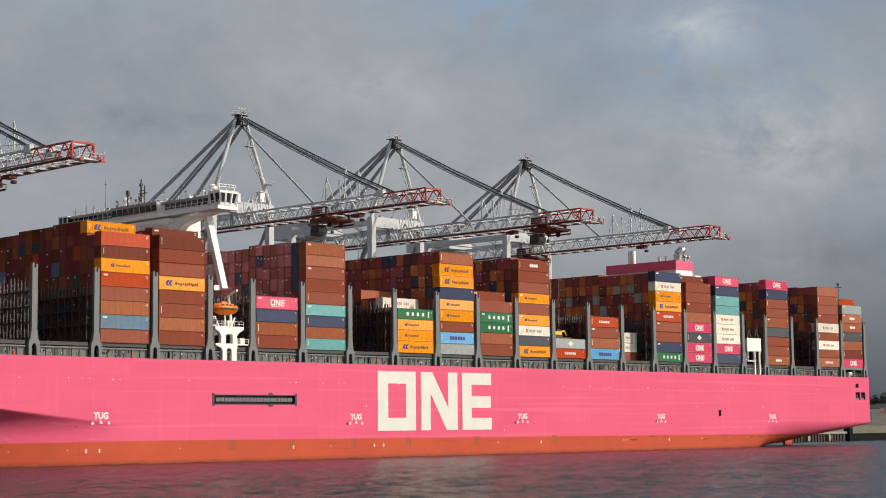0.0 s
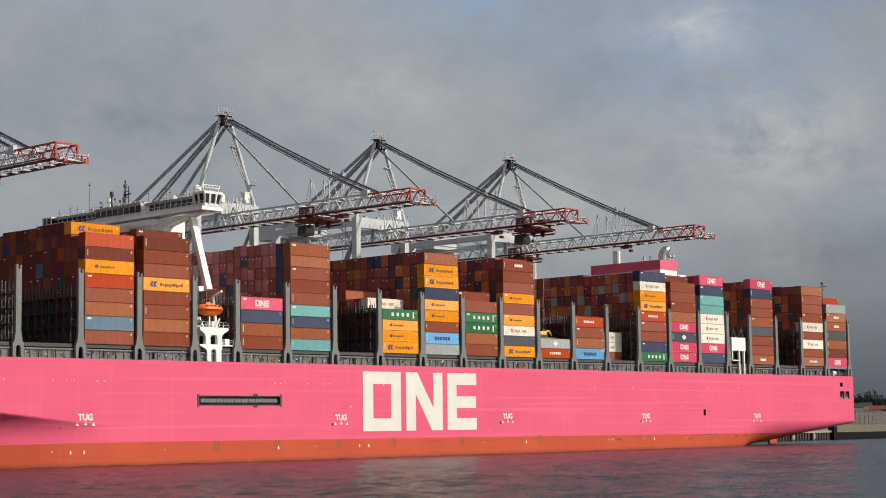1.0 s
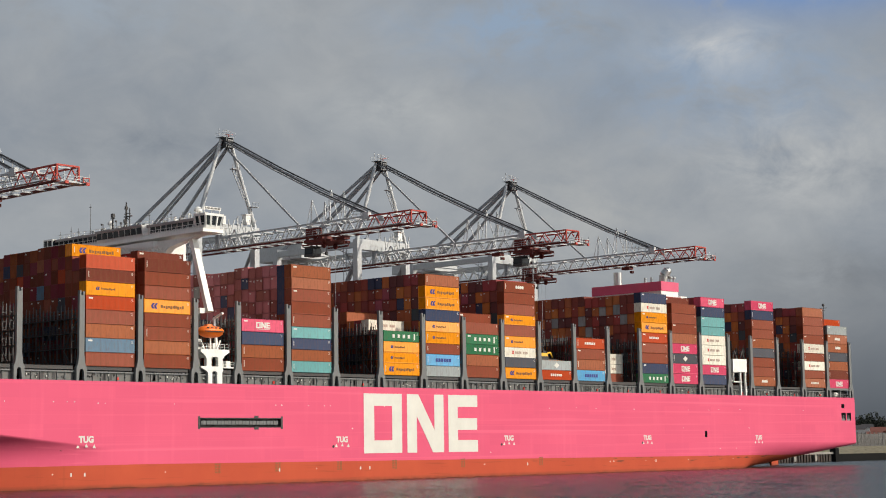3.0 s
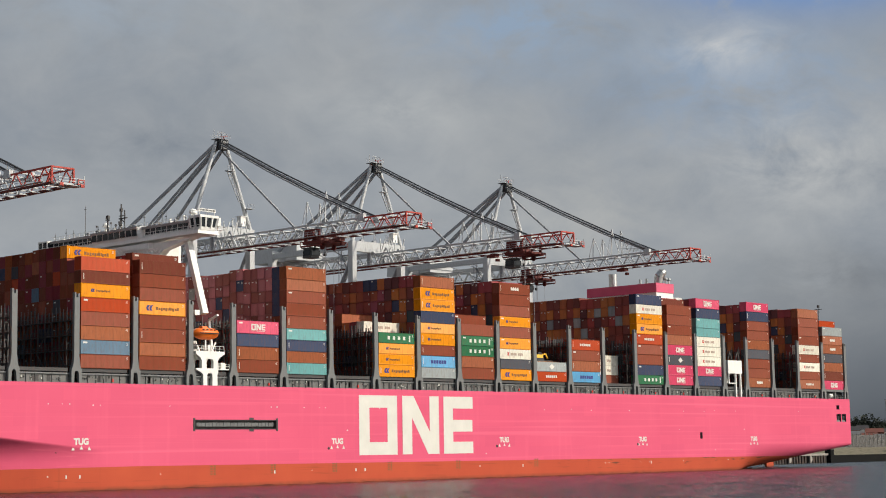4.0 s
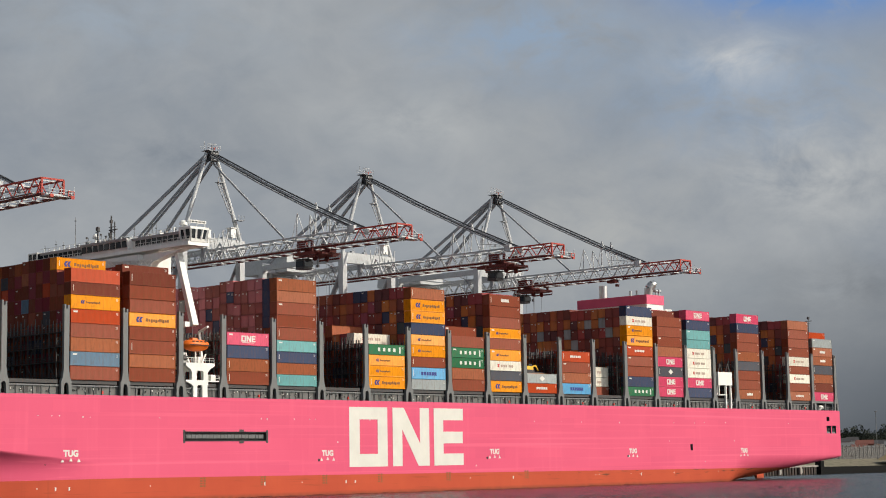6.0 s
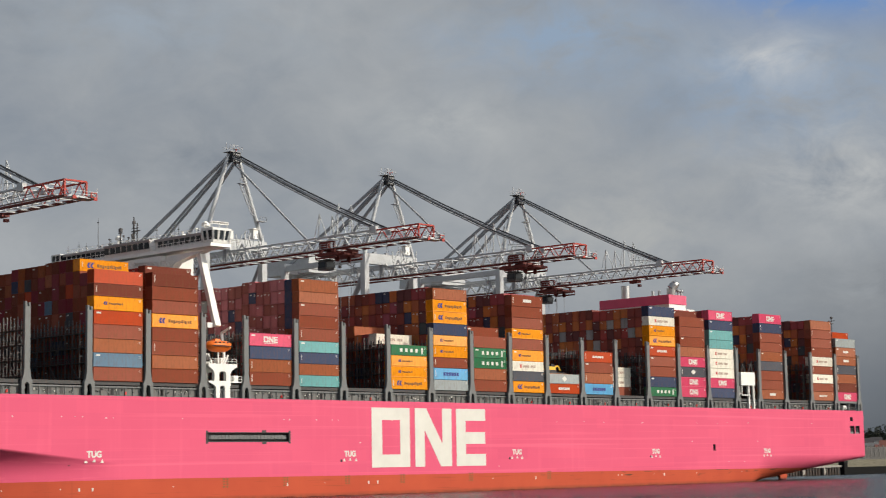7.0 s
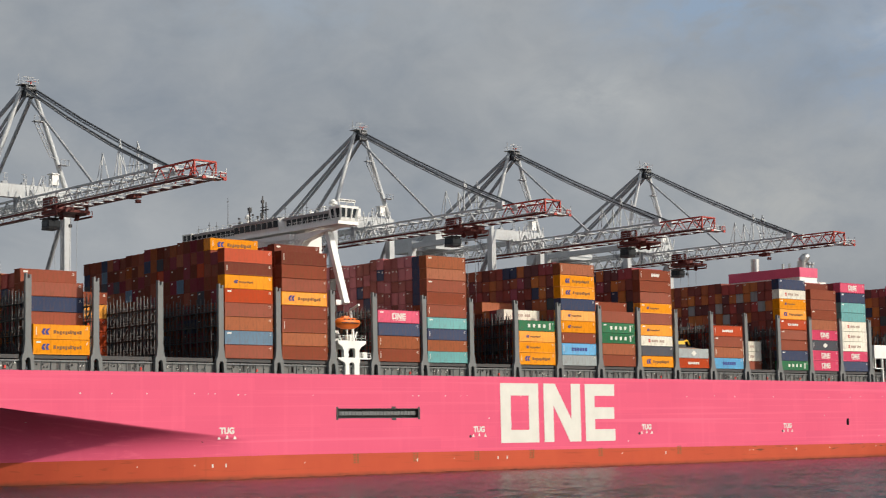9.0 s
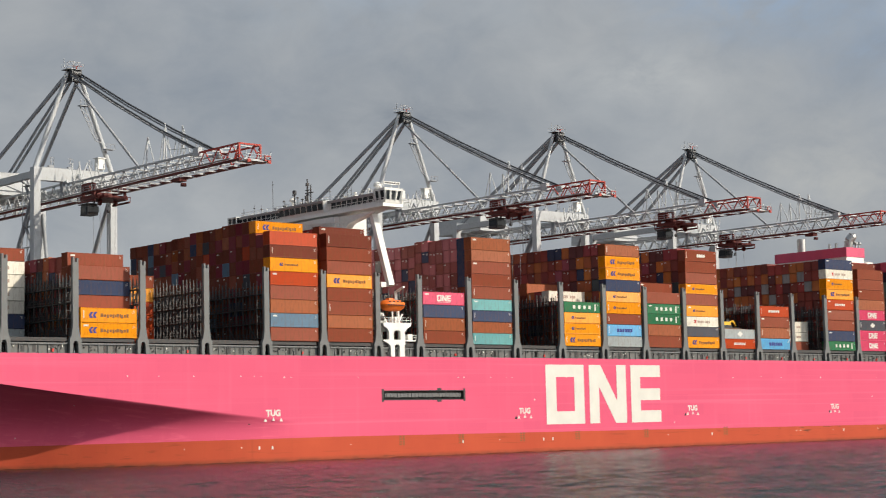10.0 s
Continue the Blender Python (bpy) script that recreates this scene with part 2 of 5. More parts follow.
# ---- sky backdrop: drifting cloud ----
def cloud_sheet():
    n = Nodes("cloud_sky")
    tree = n.tree
    tree.nodes.remove(n.bsdf)
    uv = n.add("UVMap")
    s = n.add("SeparateXYZ")
    n.link(uv.outputs[0], s.inputs[0])

    def wisps(scale, stretch, detail, off, rough=0.55):
        m = n.add("Mapping", Scale=stretch, Location=off)
        t = n.add("TexNoise", Scale=scale, Detail=detail, Roughness=rough, Distortion=0.4)
        n.link(uv.outputs[0], m.inputs["Vector"])
        n.link(m.outputs[0], t.inputs["Vector"])
        return t.outputs["Fac"]

    def blob(u, v, ru, rv, seed, lo=0.32, hi=0.68):
        """A ragged soft patch of cloud at u, v degrees."""
        m = n.add("Mapping", Location=(-u / ru, -v / rv, 0), Scale=(1 / ru, 1 / rv, 0))
        g = n.add("TexGradient")
        g.gradient_type = "QUADRATIC_SPHERE"
        n.link(uv.outputs[0], m.inputs["Vector"])
        n.link(m.outputs[0], g.inputs["Vector"])
        rag = n.add("MapRange", From_Min=lo, From_Max=hi)
        n.link(wisps(0.45, (1, 1.5, 1), 8, (seed * 3.7, seed, 0), 0.62), rag.inputs[0])
        k = n.add("Math")
        k.operation = "MULTIPLY"
        n.link(g.outputs["Fac"], k.inputs[0])
        n.link(rag.outputs[0], k.inputs[1])
        return k.outputs[0]

    large = wisps(0.085, (1, 1.5, 1), 6, (3.1, 0.4, 0))
    small = wisps(0.32, (1, 1.5, 1), 8, (0, 0, 2), 0.6)
    base = n.ramp(large, [(0.30, (0.225, 0.264, 0.318)), (0.50, (0.312, 0.338, 0.366)), (0.70, (0.405, 0.43, 0.452))])
    base = n.mix(base, n.ramp(small, [(0.28, (0.225, 0.26, 0.305)), (0.72, (0.45, 0.46, 0.465))]), 0.34)
    low = n.add("MapRange", From_Min=7.0, From_Max=0.8)
    n.link(s.outputs["Y"], low.inputs[0])
    lowk = n.add("Math")
    lowk.operation = "MULTIPLY"
    n.link(low.outputs[0], lowk.inputs[0])
    side = n.add("MapRange", From_Min=-2.0, From_Max=13.0)
    n.link(s.outputs["X"], side.inputs[0])
    n.link(side.outputs[0], lowk.inputs[1])
    base = n.mix(base, (0.095, 0.108, 0.125), lowk.outputs[0])
    # u, v, half width, half height, colour, amount
    for i, (u, v, ru, rv, col, amt) in enumerate((
            (11.5, 17.2, 10.0, 4.8, (0.12, 0.26, 0.56), 4.0), (9.0, 12.0, 9.0, 4.0, (0.27, 0.345, 0.45), 2.2), (2.0, 14.0, 8.0, 3.2, (0.28, 0.365, 0.48), 1.8), (-12.0, 14.5, 10.0, 3.4, (0.33, 0.39, 0.46), 0.9),
            (11.0, 9.2, 7.5, 3.8, (0.48, 0.495, 0.50), 1.5), (-10.0, 10.0, 7.0, 2.4, (0.22, 0.25, 0.29), 1.2), (-2.0, 11.2, 6.0, 2.2, (0.43, 0.45, 0.46), 1.3),
            (8.6, 12.9, 4.2, 1.9, (0.52, 0.54, 0.56), 1.3), (12.0, 5.5, 6.0, 2.2, (0.15, 0.165, 0.185), 0.7), (3.5, 7.5, 8.0, 4.5, (0.43, 0.44, 0.435), 1.2))):
        k = n.add("Math")
        k.operation = "MULTIPLY"
        k.use_clamp = True
        n.link(blob(u, v, ru, rv, i + 1, *((0.2, 0.5) if i == 0 else (0.32, 0.68))), k.inputs[0])
        k.inputs[1].default_value = amt
        base = n.mix(base, col, k.outputs[0])
    em = n.add("Emission", Strength=1.0)
    n.link(base, em.inputs["Color"])
    n.link(em.outputs[0], tree.nodes["Material Output"].inputs["Surface"])
    # a wide upright sheet round the standing place, 4.3 km off; u and v are degrees from the first line of sight
    bm = bmesh.new()
    lay = bm.loops.layers.uv.new("UVMap")
    us = [-200 + 4 * i for i in range(66)]
    vs = [-0.3, 2, 5, 10, 15, 20, 28, 36]
    grid = [[bm.verts.new((4300 * math.sin(radians(u + 46.36)), 4300 * math.cos(radians(u + 46.36)), 4300 * math.tan(radians(v)))) for v in vs] for u in us]
    for i in range(len(us) - 1):
        for j in range(len(vs) - 1):
            f = bm.faces.new((grid[i][j], grid[i + 1][j], grid[i + 1][j + 1], grid[i][j + 1]))
            for lp, (a, b) in zip(f.loops, ((i, j), (i + 1, j), (i + 1, j + 1), (i, j + 1))):
                lp[lay].uv = (us[a], vs[b])
    m = bpy.data.meshes.new("cloud_backdrop")
    bm.to_mesh(m)
    m.materials.append(n.mat)
    ob = new("cloud_backdrop", m)
    ob.location = (EYE[0], EYE[1], 0)
    return tagged(ob, "drifting grey cloud with a blue gap", "sky", kind="structure")


clouds = cloud_sheet()


# ---- water ----
def water_sheet():
    n = Nodes("harbour_water")
    n.bsdf.inputs["Base Color"].default_value = (0.022, 0.027, 0.027, 1)
    n.bsdf.inputs["Roughness"].default_value = 0.2
    n.bsdf.inputs["IOR"].default_value = 1.33
    a = n.noise(1.2, 8)
    n.bump(a, 1.0, 0.55)
    n.bsdf.inputs["Specular IOR Level"].default_value = 0.31
    # one sheet to the horizon, with wind waves where the harbour basin is
    far = [700, 1200, 2400, 4600]
    xs = [-f for f in reversed(far)] + list(np.arange(-220, 470, 1.25)) + [f for f in far]
    ys = [-f for f in reversed(far)] + list(np.arange(-300, 80, 1.25)) + [f - 300 for f in far]
    gx, gy = np.meshgrid(np.array(xs), np.array(ys))
    gz = np.zeros_like(gx)
    wr = random.Random(5)
    for i in range(26):
        lam = 2.7 * 1.09 ** i if i < 14 else wr.uniform(2.7, 5.0)
        ang = radians(wr.gauss(70, 38))
        amp = 0.0062 * lam ** 0.7
        ph = wr.random() * 6.28
        gz += amp * np.sin((gx * math.cos(ang) + gy * math.sin(ang)) * 2 * math.pi / lam + ph + 1.2 * np.sin(gx * 0.021 * wr.random() + gy * 0.017))
    inside = (gx > -221) & (gx < 470) & (gy > -301) & (gy < 80)
    gz = np.where(inside, gz, 0)
    nx, ny = len(xs), len(ys)
    g = Geo()
    g.v = list(zip(gx.ravel().tolist(), gy.ravel().tolist(), gz.ravel().tolist()))
    g.f = [(j * nx + i, j * nx + i + 1, (j + 1) * nx + i + 1, (j + 1) * nx + i) for j in range(ny - 1) for i in range(nx - 1)]
    m = g.mesh("water")
    m.polygons.foreach_set("use_smooth", [True] * len(m.polygons))
    return solid("water", m, n.mat, "dark rippled harbour water", "water", kind="structure")


water = water_sheet()


# ---- quay and far shore ----
def quay():
    top = Geo().box(-700, 412, 64.6, 400, -6, 3.4)
    q = solid("quay", top, concrete, "concrete container quay behind the ship", "quay", kind="structure")
    part("quay_edge", Geo().box(-700, 412, 63.6, 65.4, 2.9, 3.7), concrete, q)
    g = Geo()
    for i in range(100):
        x = 210 + 2.0 * i
        g.box(x, x + 1.1, 63.9, 64.6, -2, 2.9)
        g.box(x + 1.1, x + 2.0, 64.3, 64.6, -2, 2.9)
    part("sheet_piling", g, pile, q, "tide-stained steel sheet piling")
    fm = Geo().box(-0.5, 0.5, 63.0, 63.7, 0.3, 2.9).box(-0.8, 0.8, 62.8, 63.0, 0.8, 2.4).mesh("fender")
    for i in range(10):
        ob = part("fender", fm, concrete, q)
        ob.location.x = 262 + 15 * i
    part("end_pile", Geo().box(411, 413.5, 62.6, 65.2, -2, 5.2), tarm, q)


quay()
solid("river_wall", Geo().box(412.2, 1500, 64.2, 66.0, -4, 2.9), tarm, "black timbered river wall beyond the quay", "wall", kind="structure")


def bank_height(y):
    return 2.8 + 3.0 * min(1, max(0, (y - 66) / 22)) + 5.0 * min(1, max(0, (y - 130) / 200))


shore = Geo()
rnd = random.Random(4)
ys = [66, 72, 80, 88, 110, 130, 200, 330, 600, 1400]
for i in range(61):
    x = 412.3 + i * 30
    k = len(shore.v)
    shore.v += [(x, y, bank_height(y) + (rnd.uniform(-0.4, 0.4) if y > 70 else 0)) for y in ys]
    if i:
        shore.f += [(k - len(ys) + j, k + j, k + j + 1, k - len(ys) + 1 + j) for j in range(len(ys) - 1)]
solid("far_shore", shore, soil, "pale dry bank above the river wall", "shore", kind="structure")
fence = thing("fence", "grey security fence along the bank", "fence")
pm = Geo().box(-0.2, 0.2, -0.2, 0.2, 0, 6.3).mesh("post")
pan = Geo()
for i in range(12):
    pan.box(0.3 * i + 0.02, 0.3 * i + 0.2, -0.03, 0.03, 0.2, 5.6)
pan.box(0, 3.6, -0.05, 0.05, 5.4, 5.6).box(0, 3.6, -0.05, 0.05, 0.3, 0.5)
pan = pan.mesh("panel")
for i in range(60):
    x = 418 + 3.6 * i
    for nm, m in (("post", pm), ("panel", pan)):
        ob = tagged(part(nm, m, fencem, fence), kind="stuff" if nm == "panel" else "")
        ob.location = (x, 96, 5.4)
heap = Geo()
for i in range(9):
    for j in range(24):
        a, r = 2 * math.pi * j / 24, 1 - i / 8.0
        bulge = 1 + 0.12 * math.sin(3 * a) + 0.05 * rnd.random()
        heap.v.append((22 * r * bulge * math.cos(a), 16 * r * bulge * math.sin(a), 9.5 * (1 - r ** 1.25)))
for i in range(8):
    for j in range(24):
        jj = (j + 1) % 24
        heap.f.append((24 * i + j, 24 * i + jj, 24 * i + 24 + jj, 24 * i + 24 + j))
hp_ = solid("sand_heap", heap, sandm, "heap of pale yellow sand on the bank", "sand heap")
hp_.location = (EYE[0] + 770 * math.sin(radians(62.6)), EYE[1] + 770 * math.cos(radians(62.6)), 5.2)


def far_tree(seed, height, spread):
    r = random.Random(seed)
    tr = Geo().tube((0, 0, -1), (0, 0, height * 0.45), 0.45, 0.25, 7)
    cr = Geo()
    for i in range(5):
        a = r.random() * 6.28
        tr.tube((0, 0, height * (0.25 + 0.04 * i)), (math.cos(a) * spread * 0.6, math.sin(a) * spread * 0.6, height * (0.5 + 0.07 * i)), 0.2, 0.06, 5)
    for i in range(3600):
        a, el, q = r.random() * 6.28, math.asin(r.uniform(-0.7, 1)), r.random() ** 0.45
        wob = 1 + 0.28 * math.sin(3 * a + seed) + 0.2 * math.sin(5 * el + 2 * seed)
        c = Vector((math.cos(a) * math.cos(el) * spread * q * wob, math.sin(a) * math.cos(el) * spread * q * wob, height * 0.6 + math.sin(el) * height * 0.4 * q * wob))
        s = r.uniform(0.3, 0.75)
        u, w = Vector((r.gauss(0, 1), r.gauss(0, 1), r.gauss(0, 1))).normalized(), Vector((r.gauss(0, 1), r.gauss(0, 1), r.gauss(0, 1))).normalized()
        k = len(cr.v)
        cr.v += [tuple(c - u * s), tuple(c + w * s), tuple(c + u * s), tuple(c - w * s)]
        cr.f.append((k, k + 1, k + 2, k + 3))
    return tr.mesh("trunk"), cr.mesh("crown")


tree_kinds = [far_tree(11, 15, 7), far_tree(12, 11, 6), far_tree(13, 18, 8)]
for i in range(80):
    az = radians(57.5 + 0.12 * i + rnd.uniform(-0.1, 0.1))
    d = rnd.uniform(930, 1120)
    tm, cm = tree_kinds[rnd.randrange(3)]
    x, y = EYE[0] + d * math.sin(az), EYE[1] + d * math.cos(az)
    t = thing("tree", "dark bushy tree on the far bank", "tree", "trees on the far bank", at=(x, y, bank_height(y) - 0.5))
    sc = rnd.uniform(0.55, 0.92)
    t.scale, t.rotation_euler.z = (sc, sc, sc), rnd.random() * 6
    part("trunk", tm, barkm, t)
    part("crown", cm, leafm, t)


def far_shed(az, d, w, depth, h, wallm, roofm, label):
    a = radians(az)
    t = thing("shed", label, "building", "sheds on the far bank", at=(EYE[0] + d * math.sin(a), EYE[1] + d * math.cos(a), bank_height(EYE[1] + d * math.cos(a)) - 0.3))
    t.rotation_euler.z = -a
    part("wall", Geo().box(-w / 2, w / 2, 0, depth, -1, h), wallm, t)
    part("roof", Geo().hexa([(-w / 2 - 0.4, -0.5, h), (w / 2 + 0.4, -0.5, h), (w / 2 + 0.4, depth + 0.5, h), (-w / 2 - 0.4, depth + 0.5, h), (-w / 2, depth * 0.45, h + 2), (w / 2, depth * 0.45, h + 2), (w / 2, depth * 0.55, h + 2), (-w / 2, depth * 0.55, h + 2)]), roofm, t)
    part("door", Geo().box(-1.4, 1.4, -0.12, 0, 0, h * 0.7), dgrey, t)
    for k in (-1, 1):
        part("window", Geo().box(k * w * 0.32 - 0.8, k * w * 0.32 + 0.8, -0.1, 0.02, h * 0.45, h * 0.75), glassd, t)


far_shed(60.65, 850, 8, 9, 5.0, brickm, brickm, "small red-brick harbour building")
far_shed(60.98, 840, 5, 6, 4.2, white, grey, "low white shed on the far bank")
far_shed(60.25, 860, 7, 6, 6.0, dgrey, grey, "low grey shed on the far bank")
far_shed(60.1, 905, 9, 8, 8.0, brickm, dgrey, "dark brick house below the trees")
far_shed(60.45, 930, 6, 7, 8.5, white, dgrey, "small white house below the trees")
far_shed(60.82, 915, 9, 8, 7.0, brickm, brickm, "row house of dark red brick")
far_shed(61.3, 925, 8, 8, 7.0, white, dgrey, "small pale house with a dark roof")
far_shed(61.75, 905, 10, 8, 6.5, dgrey, grey, "low dark shed on the far bank")
mast = thing("lamp_mast", "thin steel lighting mast on the shore", "mast", at=(EYE[0] + 760 * math.sin(radians(61.2)), EYE[1] + 760 * math.cos(radians(61.2)), 5.0))
part("pole", Geo().tube((0, 0, 0), (0, 0, 20.5), 0.2, 0.1), grey, mast)
part("lamp_head", Geo().box(-0.5, 0.5, -0.2, 0.2, 20.3, 20.6), dgrey, mast)

# ---- the ship: hull ----
BEAM, BOWX, STERNX = 61.4, -84.0, 318.2
ship = thing("container_ship", "very large magenta container ship with red-brown boot topping", "ship")


def clamp01(a):
    return max(0.0, min(1.0, a))


def knuckle(x):
    """Height of the knuckle where the bow flare begins."""
    return 8.0 + 0.106 * (22 - x) + 0.0002 * (22 - x) ** 2


def knuckled(x, z):
    """Moves a level of the hull so that the level at 7.7 m runs along the knuckle."""
    if x > 22 or z <= BOOT:
        return z
    ze = min(knuckle(x), DECK - 0.6)
    return ze + (z - 7.7) * (DECK - ze) / (DECK - 7.7) if z >= 7.7 else BOOT + (z - BOOT) * (ze - BOOT) / (7.7 - BOOT)


def inset(x, z):
    """How far the hull's side lies inside the full beam at length x and height z."""
    d = 0.0
    if x < 22:
        ze = knuckle(x)
        if z < ze:
            span = (ze - BOOT) * 0.98
            u = clamp01((ze - z) / span)
            d += min(1.3, 0.0245 * (22 - x)) * span * (1 - (1 - u) ** 2.6) + 0.0015 * (22 - x) ** 2 * clamp01((ze - z) / (ze + 3))
        if x < -46:
            d += BEAM / 2 * clamp01((-46 - x) / 38.0) ** 2.2
    if x > 236:
        turn = 0.7 + 0.15 * (STERNX - x)
        u = clamp01((keel(x) + turn - z) / turn)
        d += 1.35 * turn * (1 - math.sqrt(1 - u * u)) * clamp01((x - 236) / 34.0)
    return min(d, BEAM / 2 - 0.05)


def keel(x):
    """Height of the hull's bottom: deep amidships, rising under the counter."""
    return -7.0 if x < 250 else -7.0 + 0.59 * (x - 250) if x < 260 else -1.1 + 0.133 * (x - 260)


HOLES = [(45.0, 68.0, 12.4, 14.2), (232.4, 233.6, 9.3, 11.1), (309.6, 312.4, 14.3, 16.8), (312.9, 315.6, 14.3, 16.8), (309.8, 311.6, 18.3, 19.6)]
hx = sorted(set([BOWX + 2 * i for i in range(54)] + [24 + 6 * i for i in range(34)] + [226 + 3.0 * i for i in range(31)] + [STERNX] + [h[i] for h in HOLES for i in (0, 1)]))
hz = sorted(set([DECK, 20.5, 18, 17.5, 13, 11.8, 10.4, 9.5, 8.6, 7.9, 7.7, 7.5, 7.2, 6.8, 6.4, 6, 5.6, 5.3, 4.95, BOOT, 3.9, 3.1, 2.2, 1.2, 0.0, -1.5, -3.5, -7] + [h[i] for h in HOLES for i in (2, 3)]))


def hull_side(sign):
    g = Geo()
    idx = {}
    for i, x in enumerate(hx):
        low = keel(x)
        for j, z in enumerate(hz):
            zz = max(knuckled(x, z), low)
            y = inset(x, zz)
            idx[i, j] = len(g.v)
            g.v.append((x, y if sign < 0 else BEAM - y, zz))
    for i in range(len(hx) - 1):
        for j in range(len(hz) - 1):
            cx, cz = (hx[i] + hx[i + 1]) / 2, (hz[j] + hz[j + 1]) / 2
            if sign < 0 and any(h[0] < cx < h[1] and h[2] < cz < h[3] for h in HOLES):
                continue
            q = (idx[i, j], idx[i + 1, j], idx[i + 1, j + 1], idx[i, j + 1])
            g.f.append(q if sign < 0 else q[::-1])
    m = g.mesh("hull_side")
    for p in m.polygons:
        p.use_smooth = True
    # a hard knuckle along the flare
    jk = hz.index(7.7)
    hard = {frozenset((idx[i, jk], idx[i + 1, jk])) for i in range(len(hx) - 1) if hx[i + 1] < -24}
    for e in m.edges:
        if frozenset(e.vertices) in hard:
            e.use_edge_sharp = True
    return m


part("hull_side", hull_side(-1), hullm, ship)
part("hull_side", hull_side(1), hullm, ship)
tr = Geo()
for z in hz:
    zz = max(z, keel(STERNX))
    y = inset(STERNX, zz)
    tr.v += [(STERNX, y, zz), (STERNX, BEAM - y, zz)]
for j in range(len(hz) - 1):
    tr.f.append((2 * j, 2 * j + 1, 2 * j + 3, 2 * j + 2))
part("transom", tr, hullm, ship)
bt = Geo()
aft_x = [x for x in hx if x > 249]
for x in aft_x:
    y = inset(x, keel(x))
    bt.v += [(x, y, keel(x)), (x, BEAM - y, keel(x))]
for i in range(len(aft_x) - 1):
    bt.f.append((2 * i, 2 * i + 1, 2 * i + 3, 2 * i + 2))
part("counter_bottom", bt, hullm, ship)
dk = Geo()
for x in hx:
    y = inset(x, DECK)
    dk.v += [(x, y + 0.02, DECK - 0.05), (x, BEAM - y - 0.02, DECK - 0.05)]
for i in range(len(hx) - 1):
    dk.f.append((2 * i, 2 * i + 2, 2 * i + 3, 2 * i + 1))
part("deck", dk, deckm, ship)
for x0, x1, z0, z1 in HOLES:
    g = Geo()
    g.box(x0, x1, 1.2, 1.3, z0, z1).box(x0 - 0.05, x0, 0.03, 1.3, z0, z1).box(x1, x1 + 0.05, 0.03, 1.3, z0, z1)
    g.box(x0 - 0.05, x1 + 0.05, 0.03, 1.3, z0 - 0.05, z0).box(x0 - 0.05, x1 + 0.05, 0.03, 1.3, z1, z1 + 0.05)
    part("hull_recess", g, dgrey, ship, "dark recess in the hull side")
rim = Geo().box(44.7, 68.3, -0.06, 0.02, 14.2, 14.36).box(44.7, 68.3, -0.06, 0.02, 12.24, 12.4).box(44.5, 45.0, -0.1, 0.02, 11.9, 14.7).box(68.0, 68.5, -0.1, 0.02, 11.9, 14.7).box(60.2, 61.4, -0.1, 0.02, 11.8, 12.3).box(60.2, 61.4, -0.1, 0.02, 14.3, 14.8)
part("recess_rim", rim, dgrey, ship)
lad = Geo().box(45.6, 67.4, 0.25, 0.9, 12.9, 13.7)
for i in range(22):
    lad.box(46 + i, 46.12 + i, 0.15, 0.25, 12.8, 13.8)
part("gangway", lad, grey, ship, "stowed grey accommodation ladder")

part("rudder", Geo().box(314.5, 319.0, 30.2, 31.2, -7.0, 6.0, 0.2), hullm, ship)
for x0, x1 in ((309.6, 312.4), (312.9, 315.6)):
    part("fairlead", Geo().box(x0 + 0.15, x1 - 0.15, 0.25, 0.8, 14.3, 14.9, 0.1).tube((x0 + 0.7, 0.55, 14.9), (x0 + 0.7, 0.55, 16.1), 0.22, n=10).tube((x1 - 0.7, 0.55, 14.9), (x1 - 0.7, 0.55, 16.1), 0.22, n=10), grey, ship, "grey roller fairlead")
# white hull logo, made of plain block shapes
def block_logo(x0, x1, z0, z1, y0, y1):
    """Three white block shapes side by side: a ring, a zigzag and a comb."""
    def X(a):
        return x0 + (x1 - x0) * a / 39.7

    def Z(a):
        return z0 + (z1 - z0) * a / 14.0
    ring = Geo().box(X(0), X(3.4), y0, y1, Z(0), Z(14)).box(X(9.4), X(12.7), y0, y1, Z(0), Z(14)).box(X(3.4), X(9.4), y0, y1, Z(11.1), Z(14)).box(X(3.4), X(9.4), y0, y1, Z(0), Z(3.0))
    zig = Geo().plate([(X(x), Z(z)) for x, z in ((14.5, 0), (17.8, 0), (17.8, 8.8), (23.4, 0), (27.3, 0), (27.3, 14), (24.0, 14), (24.0, 5.4), (18.4, 14), (14.5, 14))], y0, y1)
    comb = Geo().box(X(29.0), X(32.4), y0, y1, Z(0), Z(14)).box(X(32.4), X(39.7), y0, y1, Z(11.1), Z(14)).box(X(32.4), X(39.5), y0, y1, Z(5.4), Z(8.3)).box(X(32.4), X(39.7), y0, y1, Z(0), Z(2.9))
    return ring, zig, comb


for shape, word in zip(block_logo(93.8, 133.5, 6.2, 20.2, -0.05, 0.01), ("ring", "zigzag", "comb")):
    part("hull_logo", shape, letterw, ship, "white block " + word + " shape")


def text_mesh(words, height):
    cu = bpy.data.curves.new("text", "FONT")
    cu.body, cu.size, cu.align_x, cu.extrude, cu.offset = words, height * 1.4, "CENTER", 0.01, 0.085
    tmp = bpy.data.objects.new("text", cu)
    scene.collection.objects.link(tmp)
    bpy.context.view_layer.update()
    m = bpy.data.meshes.new_from_object(tmp.evaluated_get(bpy.context.evaluated_depsgraph_get()))
    bpy.data.objects.remove(tmp)
    return m


